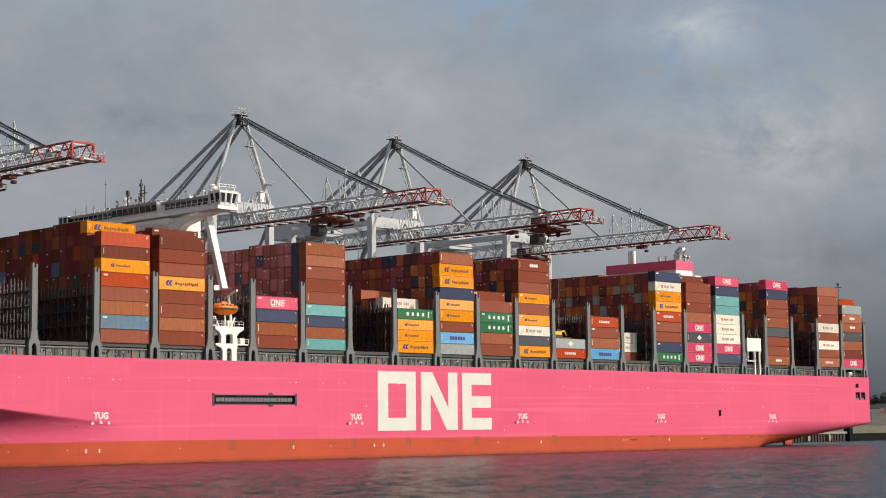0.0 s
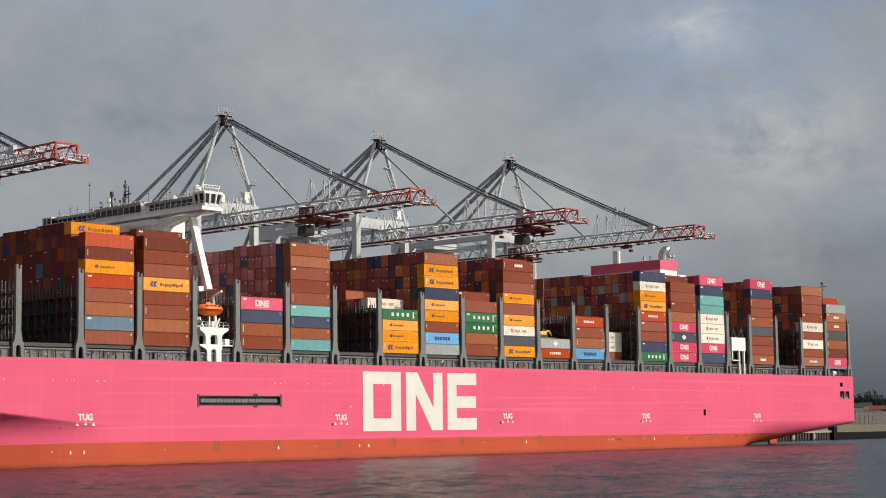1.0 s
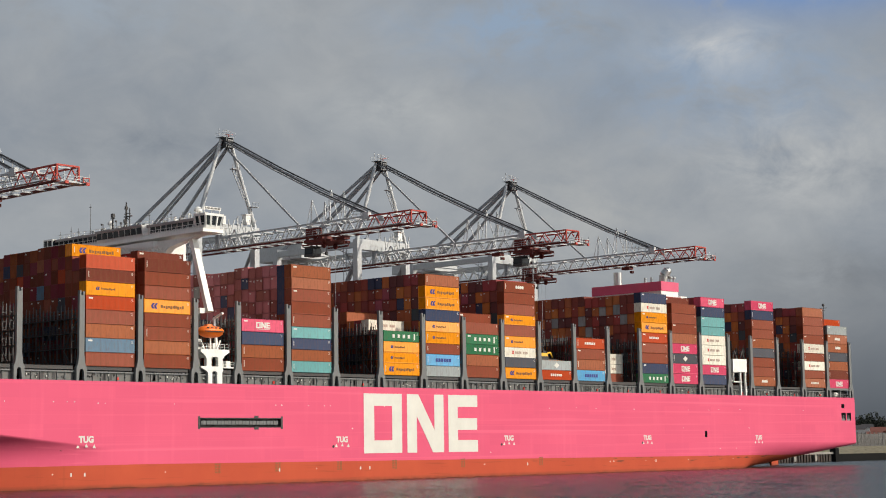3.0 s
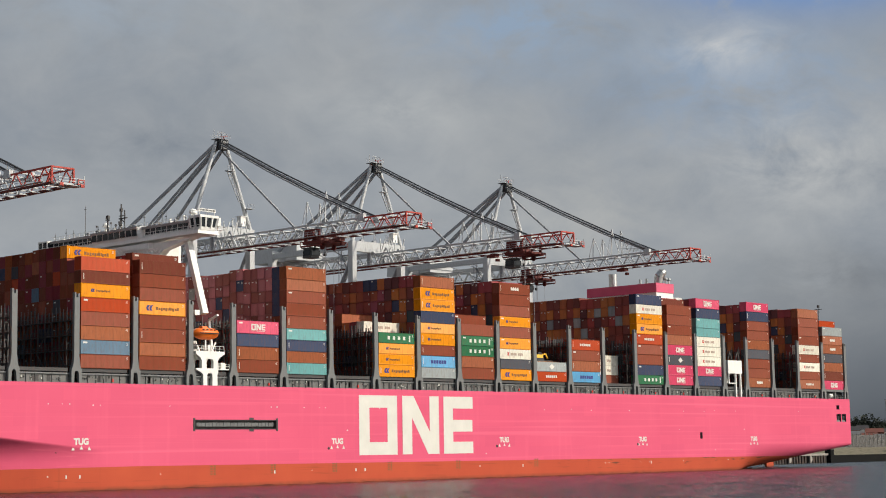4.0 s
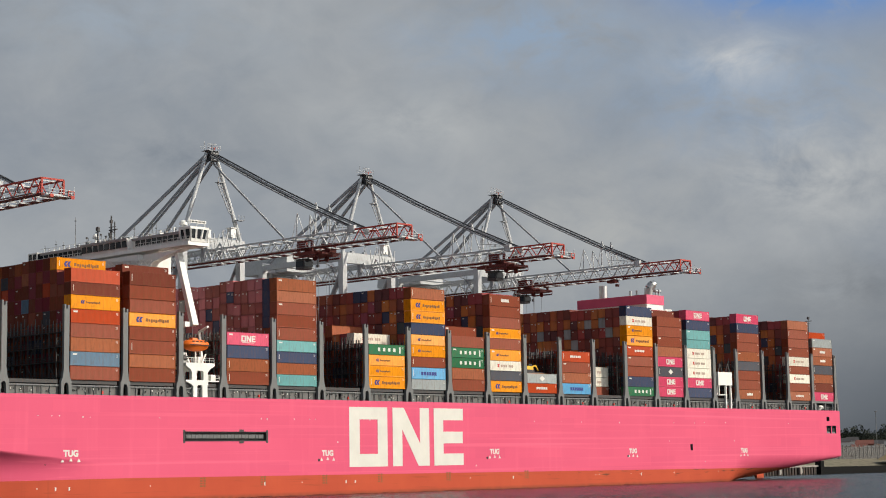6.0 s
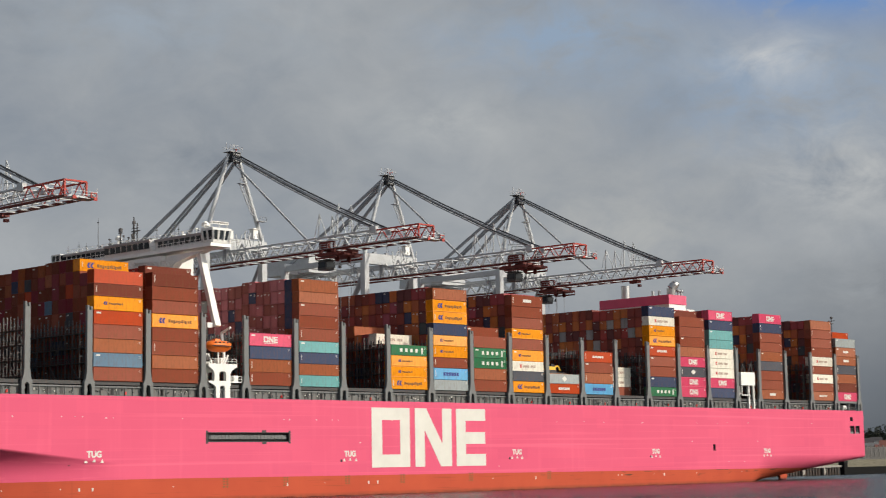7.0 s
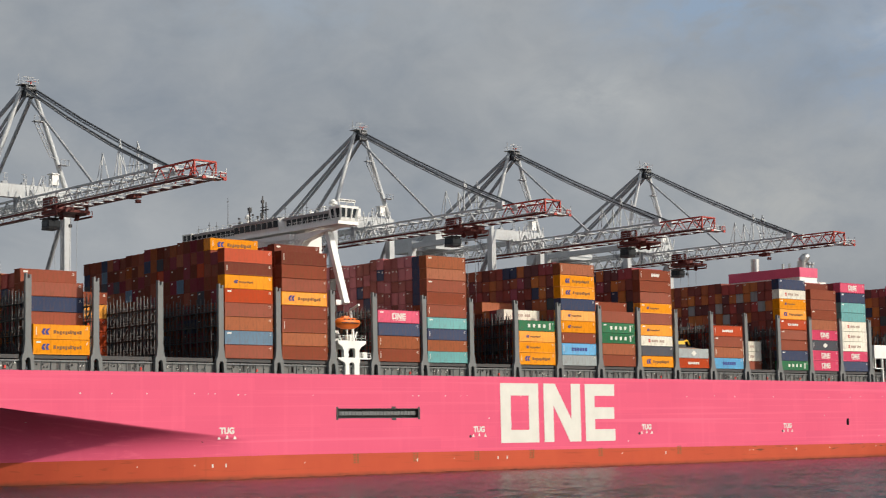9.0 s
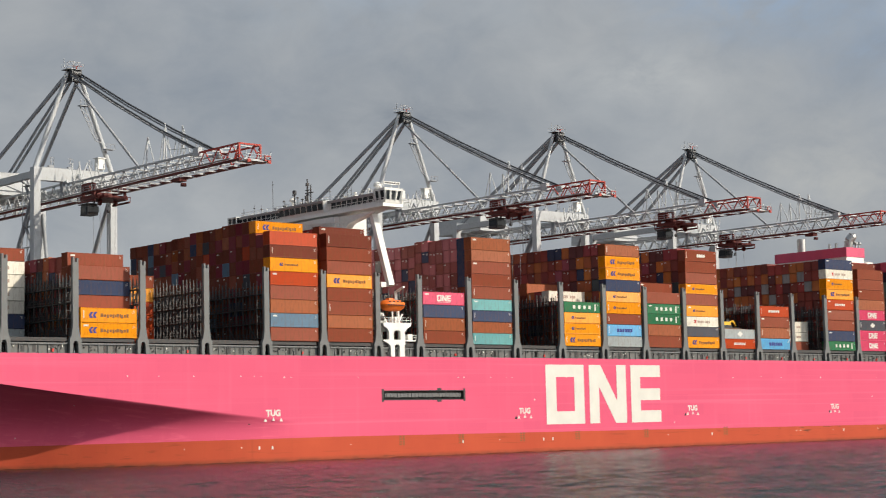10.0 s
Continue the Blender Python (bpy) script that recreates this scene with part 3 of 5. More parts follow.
tug = text_mesh("TUG", 1.25)
for x, z in ((15.9, 10.0), (86.8, 9.6), (145.4, 9.6), (204.4, 9.4), (260.7, 9.2)):
    y = inset(x, z) - 0.03
    ob = part("tug_mark", tug, letterw, ship, "white word on the hull")
    ob.location, ob.rotation_euler.x = (x, y, z - 0.7), radians(90)
    g = Geo()
    for dx, dz in ((-1.9, -1.5), (0, -1.35), (1.9, -1.5)):
        yy = inset(x + dx, z + dz)
        g.plate([(x + dx - 0.4, z + dz - 0.35), (x + dx + 0.4, z + dz - 0.35), (x + dx, z + dz + 0.4)], yy - 0.05, yy + 0.01)
    part("push_mark", g, letterw, ship)
mk = random.Random(8)
pieces = Geo()
for i in range(46):
    x, z = mk.uniform(-40, 305), mk.choice([3.0, 6.0, 17.2, 17.2, 17.4, 12.0])
    y = inset(x, z)
    s = mk.uniform(0.07, 0.15)
    pieces.box(x - s, x + s, y - 0.06, y + 0.02, z - s, z + s)
tagged(part("hull_fitting", pieces, letterw, ship, "small pale weld marks and plugs"), kind="stuff")
for x in (10.5, 84.0, 142.5, 202.0):
    y = inset(x, 7.6)
    part("hull_plug", Geo().tube((x, y + 0.05, 7.9), (x, y - 0.06, 7.9), 0.33, n=12), black, ship)
for x in (86.0, 67.2, 50.0, 104.0, 128.0, 158.0):
    g = Geo()
    for k in range(4):
        g.box(x - 0.9, x - 0.2, -0.04, 0.01, BOOT - 0.4 - 0.55 * k, BOOT - 0.1 - 0.55 * k).box(x + 0.1, x + 0.6, -0.04, 0.01, BOOT - 0.45 - 0.55 * k, BOOT - 0.05 - 0.55 * k)
    tagged(part("draught_mark", g, inkm, ship, "dark worn bars"), kind="stuff")
for x in (13.0, 16.0, 67.5, 92.6, 95.6, 152.5, 208.0):
    y = inset(x, 2.9)
    part("hull_tab", Geo().box(x - 0.16, x + 0.16, y - 0.07, y + 0.02, 2.5, 3.2), letterw, ship)

# ---- bays ----
PITCH = 14.65
BASE = 24.7
POSTS = [PITCH * i for i in range(-4, 4)] + [55.88 + PITCH * i for i in range(14)] + [258.45 + PITCH * i for i in range(4)] + [316.6]


def lashing_bridge():
    t = thing("lashing_bridge", "grey steel lashing bridge between container bays", "lashing bridge", "lashing bridges across the deck")
    for y0 in (0.0, BEAM - 0.75):
        yc = y0 + 0.02
        g = Geo().box(-0.62, 0.62, yc, yc + 0.7, DECK + 2.9, 39.0, 0.0)
        g.box(-0.62, -0.2, yc, yc + 0.7, 39.0, 39.95).box(0.25, 0.62, yc, yc + 0.7, 39.0, 39.75)
        foot = Geo().plate([(-1.25, DECK - 0.04), (-0.62, DECK - 0.04), (-0.5, DECK + 1.9), (-0.25, DECK + 2.35), (0.25, DECK + 2.35), (0.5, DECK + 1.9), (0.62, DECK - 0.04), (1.25, DECK - 0.04),
                            (1.25, DECK + 2.6), (0.9, DECK + 3.3), (0.62, DECK + 5.2), (-0.62, DECK + 5.2), (-0.9, DECK + 3.3), (-1.25, DECK + 2.6)], yc - 0.02, yc + 0.72)
        p = part("outer_post", g, grey, t)
        part("foot", foot, grey, p)
    col = Geo()
    col.box(-0.55, -0.3, 0, 0.28, 0, 14.6).box(0.3, 0.55, 0, 0.28, 0, 14.6)
    for k in range(8):
        col.box(-0.3, 0.3, 0.05, 0.2, 1.4 + 1.7 * k, 1.55 + 1.7 * k)
    cm = col.mesh("column")
    for i in range(1, 24):
        ob = part("column", cm, dgrey, t)
        ob.location = (0, 0.32 + 2.53 * i, DECK + (0.0 if i % 3 else 0.9))
    for z in (25.2, 28.3, 31.3, 34.3):
        g = Geo().box(-0.65, 0.65, 0.75, BEAM - 0.75, z, z + 0.16)
        part("walkway", g, dgrey, t)
        r = Geo()
        for s in (-0.6, 0.6):
            for h in (0.55, 1.1):
                r.beam((s, 0.8, z + h), (s, BEAM - 0.8, z + h), 0.07)
            for i in range(24):
                r.box(s - 0.04, s + 0.04, 1.5 + 2.53 * i, 1.58 + 2.53 * i, z + 0.16, z + 1.1)
        part("railing", r, dgrey, t)
    bm1 = Geo().beam((-0.5, 0, DECK + 0.4), (-0.5, 5.0, DECK + 6.2), 0.22).mesh("brace")
    bm2 = Geo().beam((-0.5, 5.0, DECK + 6.4), (-0.5, 0, DECK + 12.4), 0.18).mesh("brace")
    for i in range(0, 24, 3):
        for m in (bm1, bm2):
            part("brace", m, dgrey, t).location.y = 0.8 + 2.53 * i
    fl = Geo()
    r = random.Random(3)
    for i in range(46):
        y = 1.2 + 1.27 * i
        fl.box(-0.7, -0.6, y, y + 0.09, 34.4, 36.2 + r.random() * 1.6)
    tagged(part("lashing_gear", fl, grey, t, "hanging steel lashing rods"), kind="stuff")
    return t


first = lashing_bridge()
first.location.x = POSTS[0]
for x in POSTS[1:]:
    copy_thing(first, pose(x, 0, 0))


def coaming(x0, x1, seed):
    r = random.Random(seed)
    t = thing("hatch_coaming", "dark grey hatch coaming with vents and pipes", "coaming", "hatch coamings along the deck edge")
    for s, yb in ((1, 0.95), (-1, BEAM - 0.95)):
        part("wall", Geo().box(x0, x1, min(yb, yb + s * 0.5), max(yb, yb + s * 0.5), DECK, BASE - 1.15), coamm, t)
        part("hatch_cover", Geo().box(x0 + 0.3, x1 - 0.3, min(yb - s * 0.2, yb + s * 3), max(yb - s * 0.2, yb + s * 3), BASE - 0.75, BASE - 0.02), dgrey, t)
        part("edge_beam", Geo().box(x0, x1, min(yb - s * 0.35, yb), max(yb - s * 0.35, yb), BASE - 1.3, BASE - 1.0), grey, t)
    for i in range(12):
        xx, zz = x0 + r.uniform(0.6, x1 - x0 - 0.6), DECK + r.uniform(0.4, 1.3)
        part("junction_box", Geo().box(xx - r.uniform(0.06, 0.16), xx + 0.1, 0.7, 0.95, zz, zz + r.uniform(0.12, 0.4)), r.choice((letterw, dgrey, grey, grey, dgrey)), t)
    # flat dark plates: the unlit inside of openings is put into their colour
    for i in range(r.randrange(1, 4)):
        xx = x0 + r.uniform(0.8, x1 - x0 - 1.6)
        part("opening_shade_plate", Geo().box(xx, xx + 0.7, 0.9, 0.96, DECK + 0.25, DECK + 1.5), dgrey, t)
    for k in (2.0, 4.0, 6.0, 8.0, 10.0):
        part("stiffener", Geo().box(x0 + k - 0.05, x0 + k + 0.05, 0.75, 0.95, DECK, BASE - 1.3), grey, t)
    if r.random() < 0.6:
        xx = x0 + (x1 - x0) * r.uniform(0.6, 0.8)
        part("hydrant_box", Geo().box(xx - 0.2, xx + 0.2, 0.65, 0.95, DECK + 0.3, DECK + 0.9, 0.03), redm, t)


for i, (a, b) in enumerate(zip(POSTS[:-1], POSTS[1:-1])):
    coaming(a + 1.3, b - 1.3, i)

# ---- containers ----
L, W = 12.19, 2.44


def corrugated(h):
    g = Geo()
    n = 40
    x0, x1 = 0.12, L - 0.12
    for y, s in ((0.0, 1), (W, -1)):
        k = len(g.v)
        pitch = (x1 - x0) / n
        for i in range(n):
            for dx, dep in ((0.0, 0.03), (0.34, 0.03), (0.5, 0.043), (0.84, 0.043)):
                x = x0 + (i + dx) * pitch
                g.v += [(x, y + s * dep, 0.14), (x, y + s * dep, h - 0.12)]
        m = 4 * n
        for i in range(m - 1):
            q = (k + 2 * i, k + 2 * i + 2, k + 2 * i + 3, k + 2 * i + 1)
            g.f.append(q if s > 0 else q[::-1])
    k = len(g.v)
    g.v += [(x1, 0.05, 0.14), (x1, W - 0.05, 0.14), (x1, W - 0.05, h - 0.1), (x1, 0.05, h - 0.1), (x0, 0.05, h - 0.06), (x1, 0.05, h - 0.06), (x1, W - 0.05, h - 0.06), (x0, W - 0.05, h - 0.06),
            (x0, 0.05, 0.14), (x0, W - 0.05, 0.14), (x1, W - 0.05, 0.13), (x1, 0.05, 0.13)]
    g.f += [(k, k + 1, k + 2, k + 3), (k + 4, k + 5, k + 6, k + 7), (k + 8, k + 9, k + 10, k + 11)]
    return g.mesh("container_shell")


def container_frame(h):
    g = Geo()
    for y in (0, W - 0.12):
        g.box(0.15, L - 0.15, y, y + 0.12, 0.05, 0.2).box(0.15, L - 0.15, y, y + 0.1, h - 0.16, h - 0.05)
        for x in (0, L - 0.16):
            g.box(x, x + 0.16, y, y + 0.12, 0.1, h - 0.1)
            g.box(x - 0.005, x + 0.17, y - 0.006 if y == 0 else y - 0.03, y + 0.15 if y == 0 else W + 0.006, 0, 0.12)
            g.box(x - 0.005, x + 0.17, y - 0.006 if y == 0 else y - 0.03, y + 0.15 if y == 0 else W + 0.006, h - 0.12, h)
    for x in (0, L - 0.12):
        g.box(x, x + 0.12, 0.12, W - 0.12, 0.02, 0.16).box(x, x + 0.12, 0.12, W - 0.12, h - 0.14, h - 0.02)
    return g.mesh("frame")


def container_door(h):
    g = Geo().box(0.04, 0.09, 0.13, W / 2 - 0.01, 0.17, h - 0.15).box(0.04, 0.09, W / 2 + 0.01, W - 0.13, 0.17, h - 0.15)
    for y in (0.38, 0.88, W - 0.88, W - 0.38):
        g.tube((0.0, y, 0.12), (0.0, y, h - 0.12), 0.03, n=5)
    return g.mesh("door")


SHELL = {h: (corrugated(h), container_frame(h), container_door(h)) for h in (2.591, 2.896)}
for h in SHELL:
    for m in SHELL[h]:
        m.materials.append(MAT["b"])


def marks(code, h, rnd, mark=""):
    """Logo shapes and word bars for a container's side: (mesh pieces, material, label)."""
    out = []
    y0, y1 = -0.03, 0.03
    mid = h / 2
    if code in "yY":
        big = (rnd.random() < 0.6 or mark == "big") and mark != "small"
        k, cx, wx = (0.8, 2.0, 4.3) if big else (0.45, 2.5, 3.7)
        g = Geo()
        for d in (0.0, 1.0):
            g.plate([(cx + d * k, mid - 0.7 * k), (cx + (d + 0.75) * k, mid - 0.7 * k), (cx + (d + 0.35) * k, mid), (cx + (d + 0.95) * k, mid + 0.75 * k), (cx + (d + 0.2) * k, mid + 0.75 * k), (cx + (d - 0.3) * k, mid)], y0, y1)
        out.append((g, blue, "blue slanted logo shape"))
        g = Geo()
        x = wx
        for i, w in enumerate((0.5, 0.4, 0.42, 0.4, 0.4, 0.25, 0.42, 0.2, 0.42, 0.4, 0.42)):
            w *= k * 1.85
            up = 0.42 if i in (0, 6, 7, 10) else 0.22
            low = -0.62 if i in (2, 4, 8) else -0.4
            g.box(x, x + w * 0.7, y0, y1, mid + low * k, mid + up * k)
            x += w
        out.append((g, inkm, "dark word bars"))
    elif code == "g":
        g = Geo()
        for i in range(4):
            x = 3.0 + 1.75 * i
            g.box(x, x + 0.75, y0, y1, mid - 0.42, mid + 0.42)
        g.box(10.3, 10.75, y0, y1, mid - 0.8, mid + 0.75)
        out.append((g, letterw, "white word bars"))
    elif code == "p":
        g = Geo()
        for shape in block_logo(4.1, 8.2, mid - 0.6, mid + 0.75, y0, y1):
            k = len(g.v)
            g.v += shape.v
            g.f += [tuple(i + k for i in q) for q in shape.f]
        g.box(4.2, 8.1, y0, y1, mid - 0.85, mid - 0.75)
        out.append((g, letterw, "white block logo shapes"))
    elif code == "w":
        g = Geo().plate([(2.7, mid - 0.4), (3.6, mid - 0.4), (3.3, mid), (3.6, mid + 0.4), (2.7, mid + 0.4), (3.0, mid)], y0, y1)
        out.append((g, redm, "red logo shape"))
        g = Geo()
        for i in range(8):
            if i != 4:
                g.box(4.1 + 0.62 * i, 4.55 + 0.62 * i, y0, y1, mid - 0.36, mid + 0.3)
        out.append((g, greym, "grey word bars"))
    elif code == "l":
        g = Geo()
        for i in range(6):
            g.box(3.4 + 0.95 * i, 4.1 + 0.95 * i, y0, y1, mid - 0.45, mid + 0.4)
        out.append((g, blue, "blue word bars"))
    if mark == "blocks":
        g = Geo()
        for i in range(4):
            g.plate([(4.6 + 0.8 * i, mid - 0.35), (5.2 + 0.8 * i, mid - 0.35), (5.3 + 0.8 * i, mid + 0.1), (5.1 + 0.8 * i, mid + 0.45), (4.7 + 0.8 * i, mid + 0.45), (4.5 + 0.8 * i, mid + 0.1)], y0, y1)
        out.append((g, letterw, "pale logo blocks"))
    elif mark == "word":
        g = Geo()
        for i in range(6):
            g.box(3.6 + 0.78 * i, 4.15 + 0.78 * i, y0, y1, mid - 0.3, mid + 0.32)
        out.append((g, letterw, "white word bars"))
    elif mark == "diamond":
        out.append((Geo().plate([(5.0, mid), (6.1, mid - 0.75), (7.2, mid), (6.1, mid + 0.75)], y0, y1).plate([(5.6, mid), (6.1, mid - 0.3), (6.6, mid), (6.1, mid + 0.3)], y0 - 0.01, y1), letterw, "white diamond logo shape"))
    g = Geo()
    for k in range(3):
        w = rnd.uniform(0.2, 0.55)
        g.box(L - 0.5 - w, L - 0.5, y0, y1, h - 0.5 - 0.2 * k, h - 0.43 - 0.2 * k)
    if rnd.random() < 0.5:
        g.box(0.55, 0.68, y0, y1, 0.8, h - 0.6) if rnd.random() < 0.6 else g.box(0.6, 1.6, y0, y1, h - 0.75, h - 0.4)
    out.append((g, letterw, "small white data bars"))
    return out


crnd = random.Random(21)


SPECIAL = dict(z=("y", "small"), Z=("y", "big"), B=("b", "blocks"), O=("o", "blocks"), R=("r", "word"), K=("k", "diamond"), Q=("q", "diamond"), D=("o", "word"))


def container(code, x, y, z, h):
    code, mark = SPECIAL.get(code, (code, ""))
    shell, fr, door = SHELL[h]
    c = part("shipping_container", shell, MAT[code], None)
    tagged(c, COLNAME[code] + " corrugated steel shipping container in a deck stack", "shipping container", "shipping containers on deck")
    c.location = (x, y, z)
    part("frame", fr, MAT[code], c)
    part("door", door, MAT[code], c)
    for g, m, lab in marks(code, h, crnd, mark):
        tagged(part("marking", g, m, c, lab), kind="stuff")


def stack(post, row, codes):
    """codes from the deck up; a ' after a code means a low box."""
    z = BASE
    low = codes.replace("'", "")
    i = 0
    for ch in low:
        i = codes.index(ch, i)
        h = 2.591 if codes[i + 1:i + 2] == "'" else 2.896
        i += 1
        container(ch, post + 1.25 + crnd.uniform(-0.04, 0.04), 0.45 + 2.53 * row + crnd.uniform(-0.03, 0.03), z, h)
        z += h
    return z


A = [PITCH * i for i in range(-4, 4)]          # A[4] is the post at 0
B = [55.88 + PITCH * i for i in range(14)]
C = [258.45 + PITCH * i for i in range(4)]
stack(A[1], 7, "k'nw'w'w'w'b'")
stack(A[2], 0, "ZZ")
stack(A[2], 1, "bbb'nb")
stack(A[2], 2, "bbb'b'bb")
stack(A[3], 7, "rrrYb'")
stack(A[5], 0, "bsubrzd'r")
stack(A[5], 2, "bbbbdbb'bZ'")
stack(A[6], 0, "bubbZbbd")
stack(A[6], 1, "bbbbbb'b'b'd'")
stack(B[0], 0, "bonp")
stack(B[1], 0, "t'o'n't'bbbo'o")
stack(B[1], 1, "bb'b'b'b'n'nnn")
stack(B[3], 0, "Zz'z'g'")
stack(B[3], 2, "boo'b'w'")
stack(B[3], 5, "b'b'b'b'd'o")
stack(B[4], 0, "k'lb'zY'nZZo")
stack(B[5], 0, "bog'g'b")
stack(B[5], 1, "bobb'b'b'")
stack(B[6], 0, "Zq'w'zbz'bbB")
stack(B[7], 0, "R'K'")
stack(B[8], 0, "lobR")
stack(B[9], 2, "b'w'w")
stack(B[10], 0, "g'nbbRyyw'n")
stack(B[11], 0, "ppQpobbb")
stack(B[11], 1, "bbbbbbb'd'd'")
stack(B[12], 0, "npwwwt'tnp")
stack(C[0], 0, "Obbqobbnp")
stack(C[2], 0, "Db'wb'wbbbo")
stack(C[3], 0, "pdoqOOk")
stack(C[3], 1, "bbbbbob'r'")

# inner rows, seen mostly by their ends
mk_box = box_paint()
BROWNS = [(0.247, 0.057, 0.039), (0.403, 0.117, 0.047), (0.169, 0.047, 0.036), (0.299, 0.065, 0.047), (0.468, 0.150, 0.047), (0.208, 0.055, 0.044), (0.130, 0.044, 0.044), (0.351, 0.094, 0.047), (0.058, 0.075, 0.083), (0.364, 0.065, 0.055),
          (0.234, 0.055, 0.044), (0.520, 0.176, 0.044), (0.273, 0.060, 0.052), (0.325, 0.081, 0.104), (0.047, 0.058, 0.107), (0.377, 0.111, 0.047), (0.312, 0.060, 0.065), (0.221, 0.052, 0.052)]
PINKS = [(0.42, 0.14, 0.15), (0.47, 0.17, 0.185), (0.29, 0.09, 0.075), (0.45, 0.15, 0.16), (0.28, 0.08, 0.075), (0.21, 0.062, 0.05), (0.36, 0.115, 0.12), (0.30, 0.095, 0.085), (0.05, 0.06, 0.11), (0.25, 0.075, 0.06), (0.40, 0.14, 0.155), (0.30, 0.30, 0.28)]
GREYS = BROWNS[:7] + [(0.27, 0.28, 0.275), (0.32, 0.33, 0.32)] + BROWNS[9:12]
paint_b, paint_p, paint_g = mk_box("stacked_box_paint_browns", BROWNS), mk_box("stacked_box_paint_reds", PINKS), mk_box("stacked_box_paint_mixed", GREYS)


def inner_rows(post, spans, material, seed):
    """spans: (first row, last row, tiers, box height). One joined stack for a bay."""
    r = random.Random(seed)
    g, pl = Geo(), Geo()
    for r0, r1, n, h in spans:
        left, tiers = 0, []
        for row in range(r0, r1 + 1):
            y = 0.45 + 2.53 * row
            z = BASE
            if not left:
                # neighbouring rows share one mixture of high and low boxes
                left = r.randrange(2, 6)
                high = max(0, min(n, round(n * (h - 2.591) / 0.305) + r.choice((-1, 0, 0, 1))))
                tiers = [2.896] * high + [2.591] * (n - high)
                r.shuffle(tiers)
            left -= 1
            for k, h1 in enumerate(tiers):
                hh = h1 - 0.09
                w = W - 0.05
                x = post + 1.25 + r.uniform(-0.12, 0.12)
                i = len(g.v)
                g.box(x + 0.05, x + L, y, y + w, z, z + hh)
                # recessed door end inside its frame
                g.f.pop()
                a, b = x, 0.1
                o = len(g.v)
                g.v += [(a, y, z), (a, y + w, z), (a, y + w, z + hh), (a, y, z + hh), (a, y + b, z + b), (a, y + w - b, z + b), (a, y + w - b, z + hh - b), (a, y + b, z + hh - b),
                        (a + 0.12, y + b, z + b), (a + 0.12, y + w - b, z + b), (a + 0.12, y + w - b, z + hh - b), (a + 0.12, y + b, z + hh - b)]
                for j in range(4):
                    jj = (j + 1) % 4
                    g.f += [(o + j, o + 4 + j, o + 4 + jj, o + jj), (o + 4 + j, o + 8 + j, o + 8 + jj, o + 4 + jj)]
                g.f.append((o + 8, o + 11, o + 10, o + 9))
                ring = (i, i + 3, i + 7, i + 4)
                g.f += [(ring[0], o, o + 1, ring[1]), (ring[1], o + 1, o + 2, ring[2]), (ring[2], o + 2, o + 3, ring[3]), (ring[3], o + 3, o, ring[0])]
                if r.random() < 0.35:
                    pl.box(x + 0.06, x + 0.13, y + 1.45, y + 2.0, z + hh - 0.62, z + hh - 0.38)
                if r.random() < 0.3:
                    pl.box(x + 0.06, x + 0.13, y + 0.35, y + 0.62, z + hh - 0.9, z + hh - 0.4)
                z += h1
    solid("door_placards", pl, letterw, "small white data plates on stacked container doors", "placard", kind="stuff")
    solid("container_stacks", g, material, "inner rows of stacked brown and dark containers", "container stack", kind="stuff")


H, S = 2.82, 2.75


def single_rows(post, spans, codes, seed):
    """The tall bay ahead of the bridge, whose door ends show: every box on its own."""
    r = random.Random(seed)
    for r0, r1, n, high in spans:
        for row in range(r0, r1 + 1):
            z = BASE
            for k in range(n):
                h = 2.896 if k < high else 2.591
                code = r.choice(codes)
                shell, fr, door = SHELL[h]
                c = part("shipping_container", shell, MAT[code], None)
                tagged(c, COLNAME[code] + " shipping container in the inner rows before the bridge", "shipping container", "shipping containers on deck")
                c.location = (post + 1.25 + r.uniform(-0.1, 0.1), 0.45 + 2.53 * row, z)
                part("frame", fr, MAT[code], c)
                part("door", door, MAT[code], c)
                if r.random() < 0.3:
                    part("placard", plate_mesh, letterw, c).location.z = h - 0.7
                z += h


plate_mesh = Geo().box(-0.06, -0.01, 1.4, 1.95, 0, 0.25).mesh("placard")
single_rows(A[5], [(1, 1, 8, 5), (3, 6, 9, 7), (7, 11, 9, 6), (12, 14, 9, 4), (15, 21, 9, 3)], "bbbbddddmmmmuubdoqomdbnsr", 4)
inner_rows(A[1], [(8, 22, 6, S)], paint_b, 1)
inner_rows(A[2], [(3, 9, 6, S)], paint_b, 2)
inner_rows(A[3], [(8, 14, 5, S)], paint_b, 3)
inner_rows(A[6], [(2, 20, 9, 2.74)], paint_b, 5)
inner_rows(B[0], [(1, 22, 4, S)], paint_b, 6)
inner_rows(B[1], [(2, 22, 9, S)], paint_p, 7)
inner_rows(B[3], [(1, 1, 4, S), (3, 4, 5, S), (6, 22, 5, S)], paint_b, 8)
inner_rows(B[4], [(1, 22, 9, H)], paint_b, 9)
inner_rows(B[5], [(2, 22, 6, S)], paint_b, 10)
inner_rows(B[6], [(1, 22, 9, H)], paint_b, 11)
inner_rows(B[7], [(1, 22, 2, S)], paint_b, 12)
inner_rows(B[8], [(1, 22, 4, S)], paint_b, 13)
inner_rows(B[9], [(5, 22, 3, S)], paint_b, 14)
inner_rows(B[10], [(1, 22, 9, H)], paint_g, 15)
inner_rows(B[11], [(2, 22, 9, H)], paint_b, 16)
inner_rows(B[12], [(1, 22, 9, 2.86)], paint_b, 17)
inner_rows(C[0], [(1, 22, 9, 2.86)], paint_b, 18)
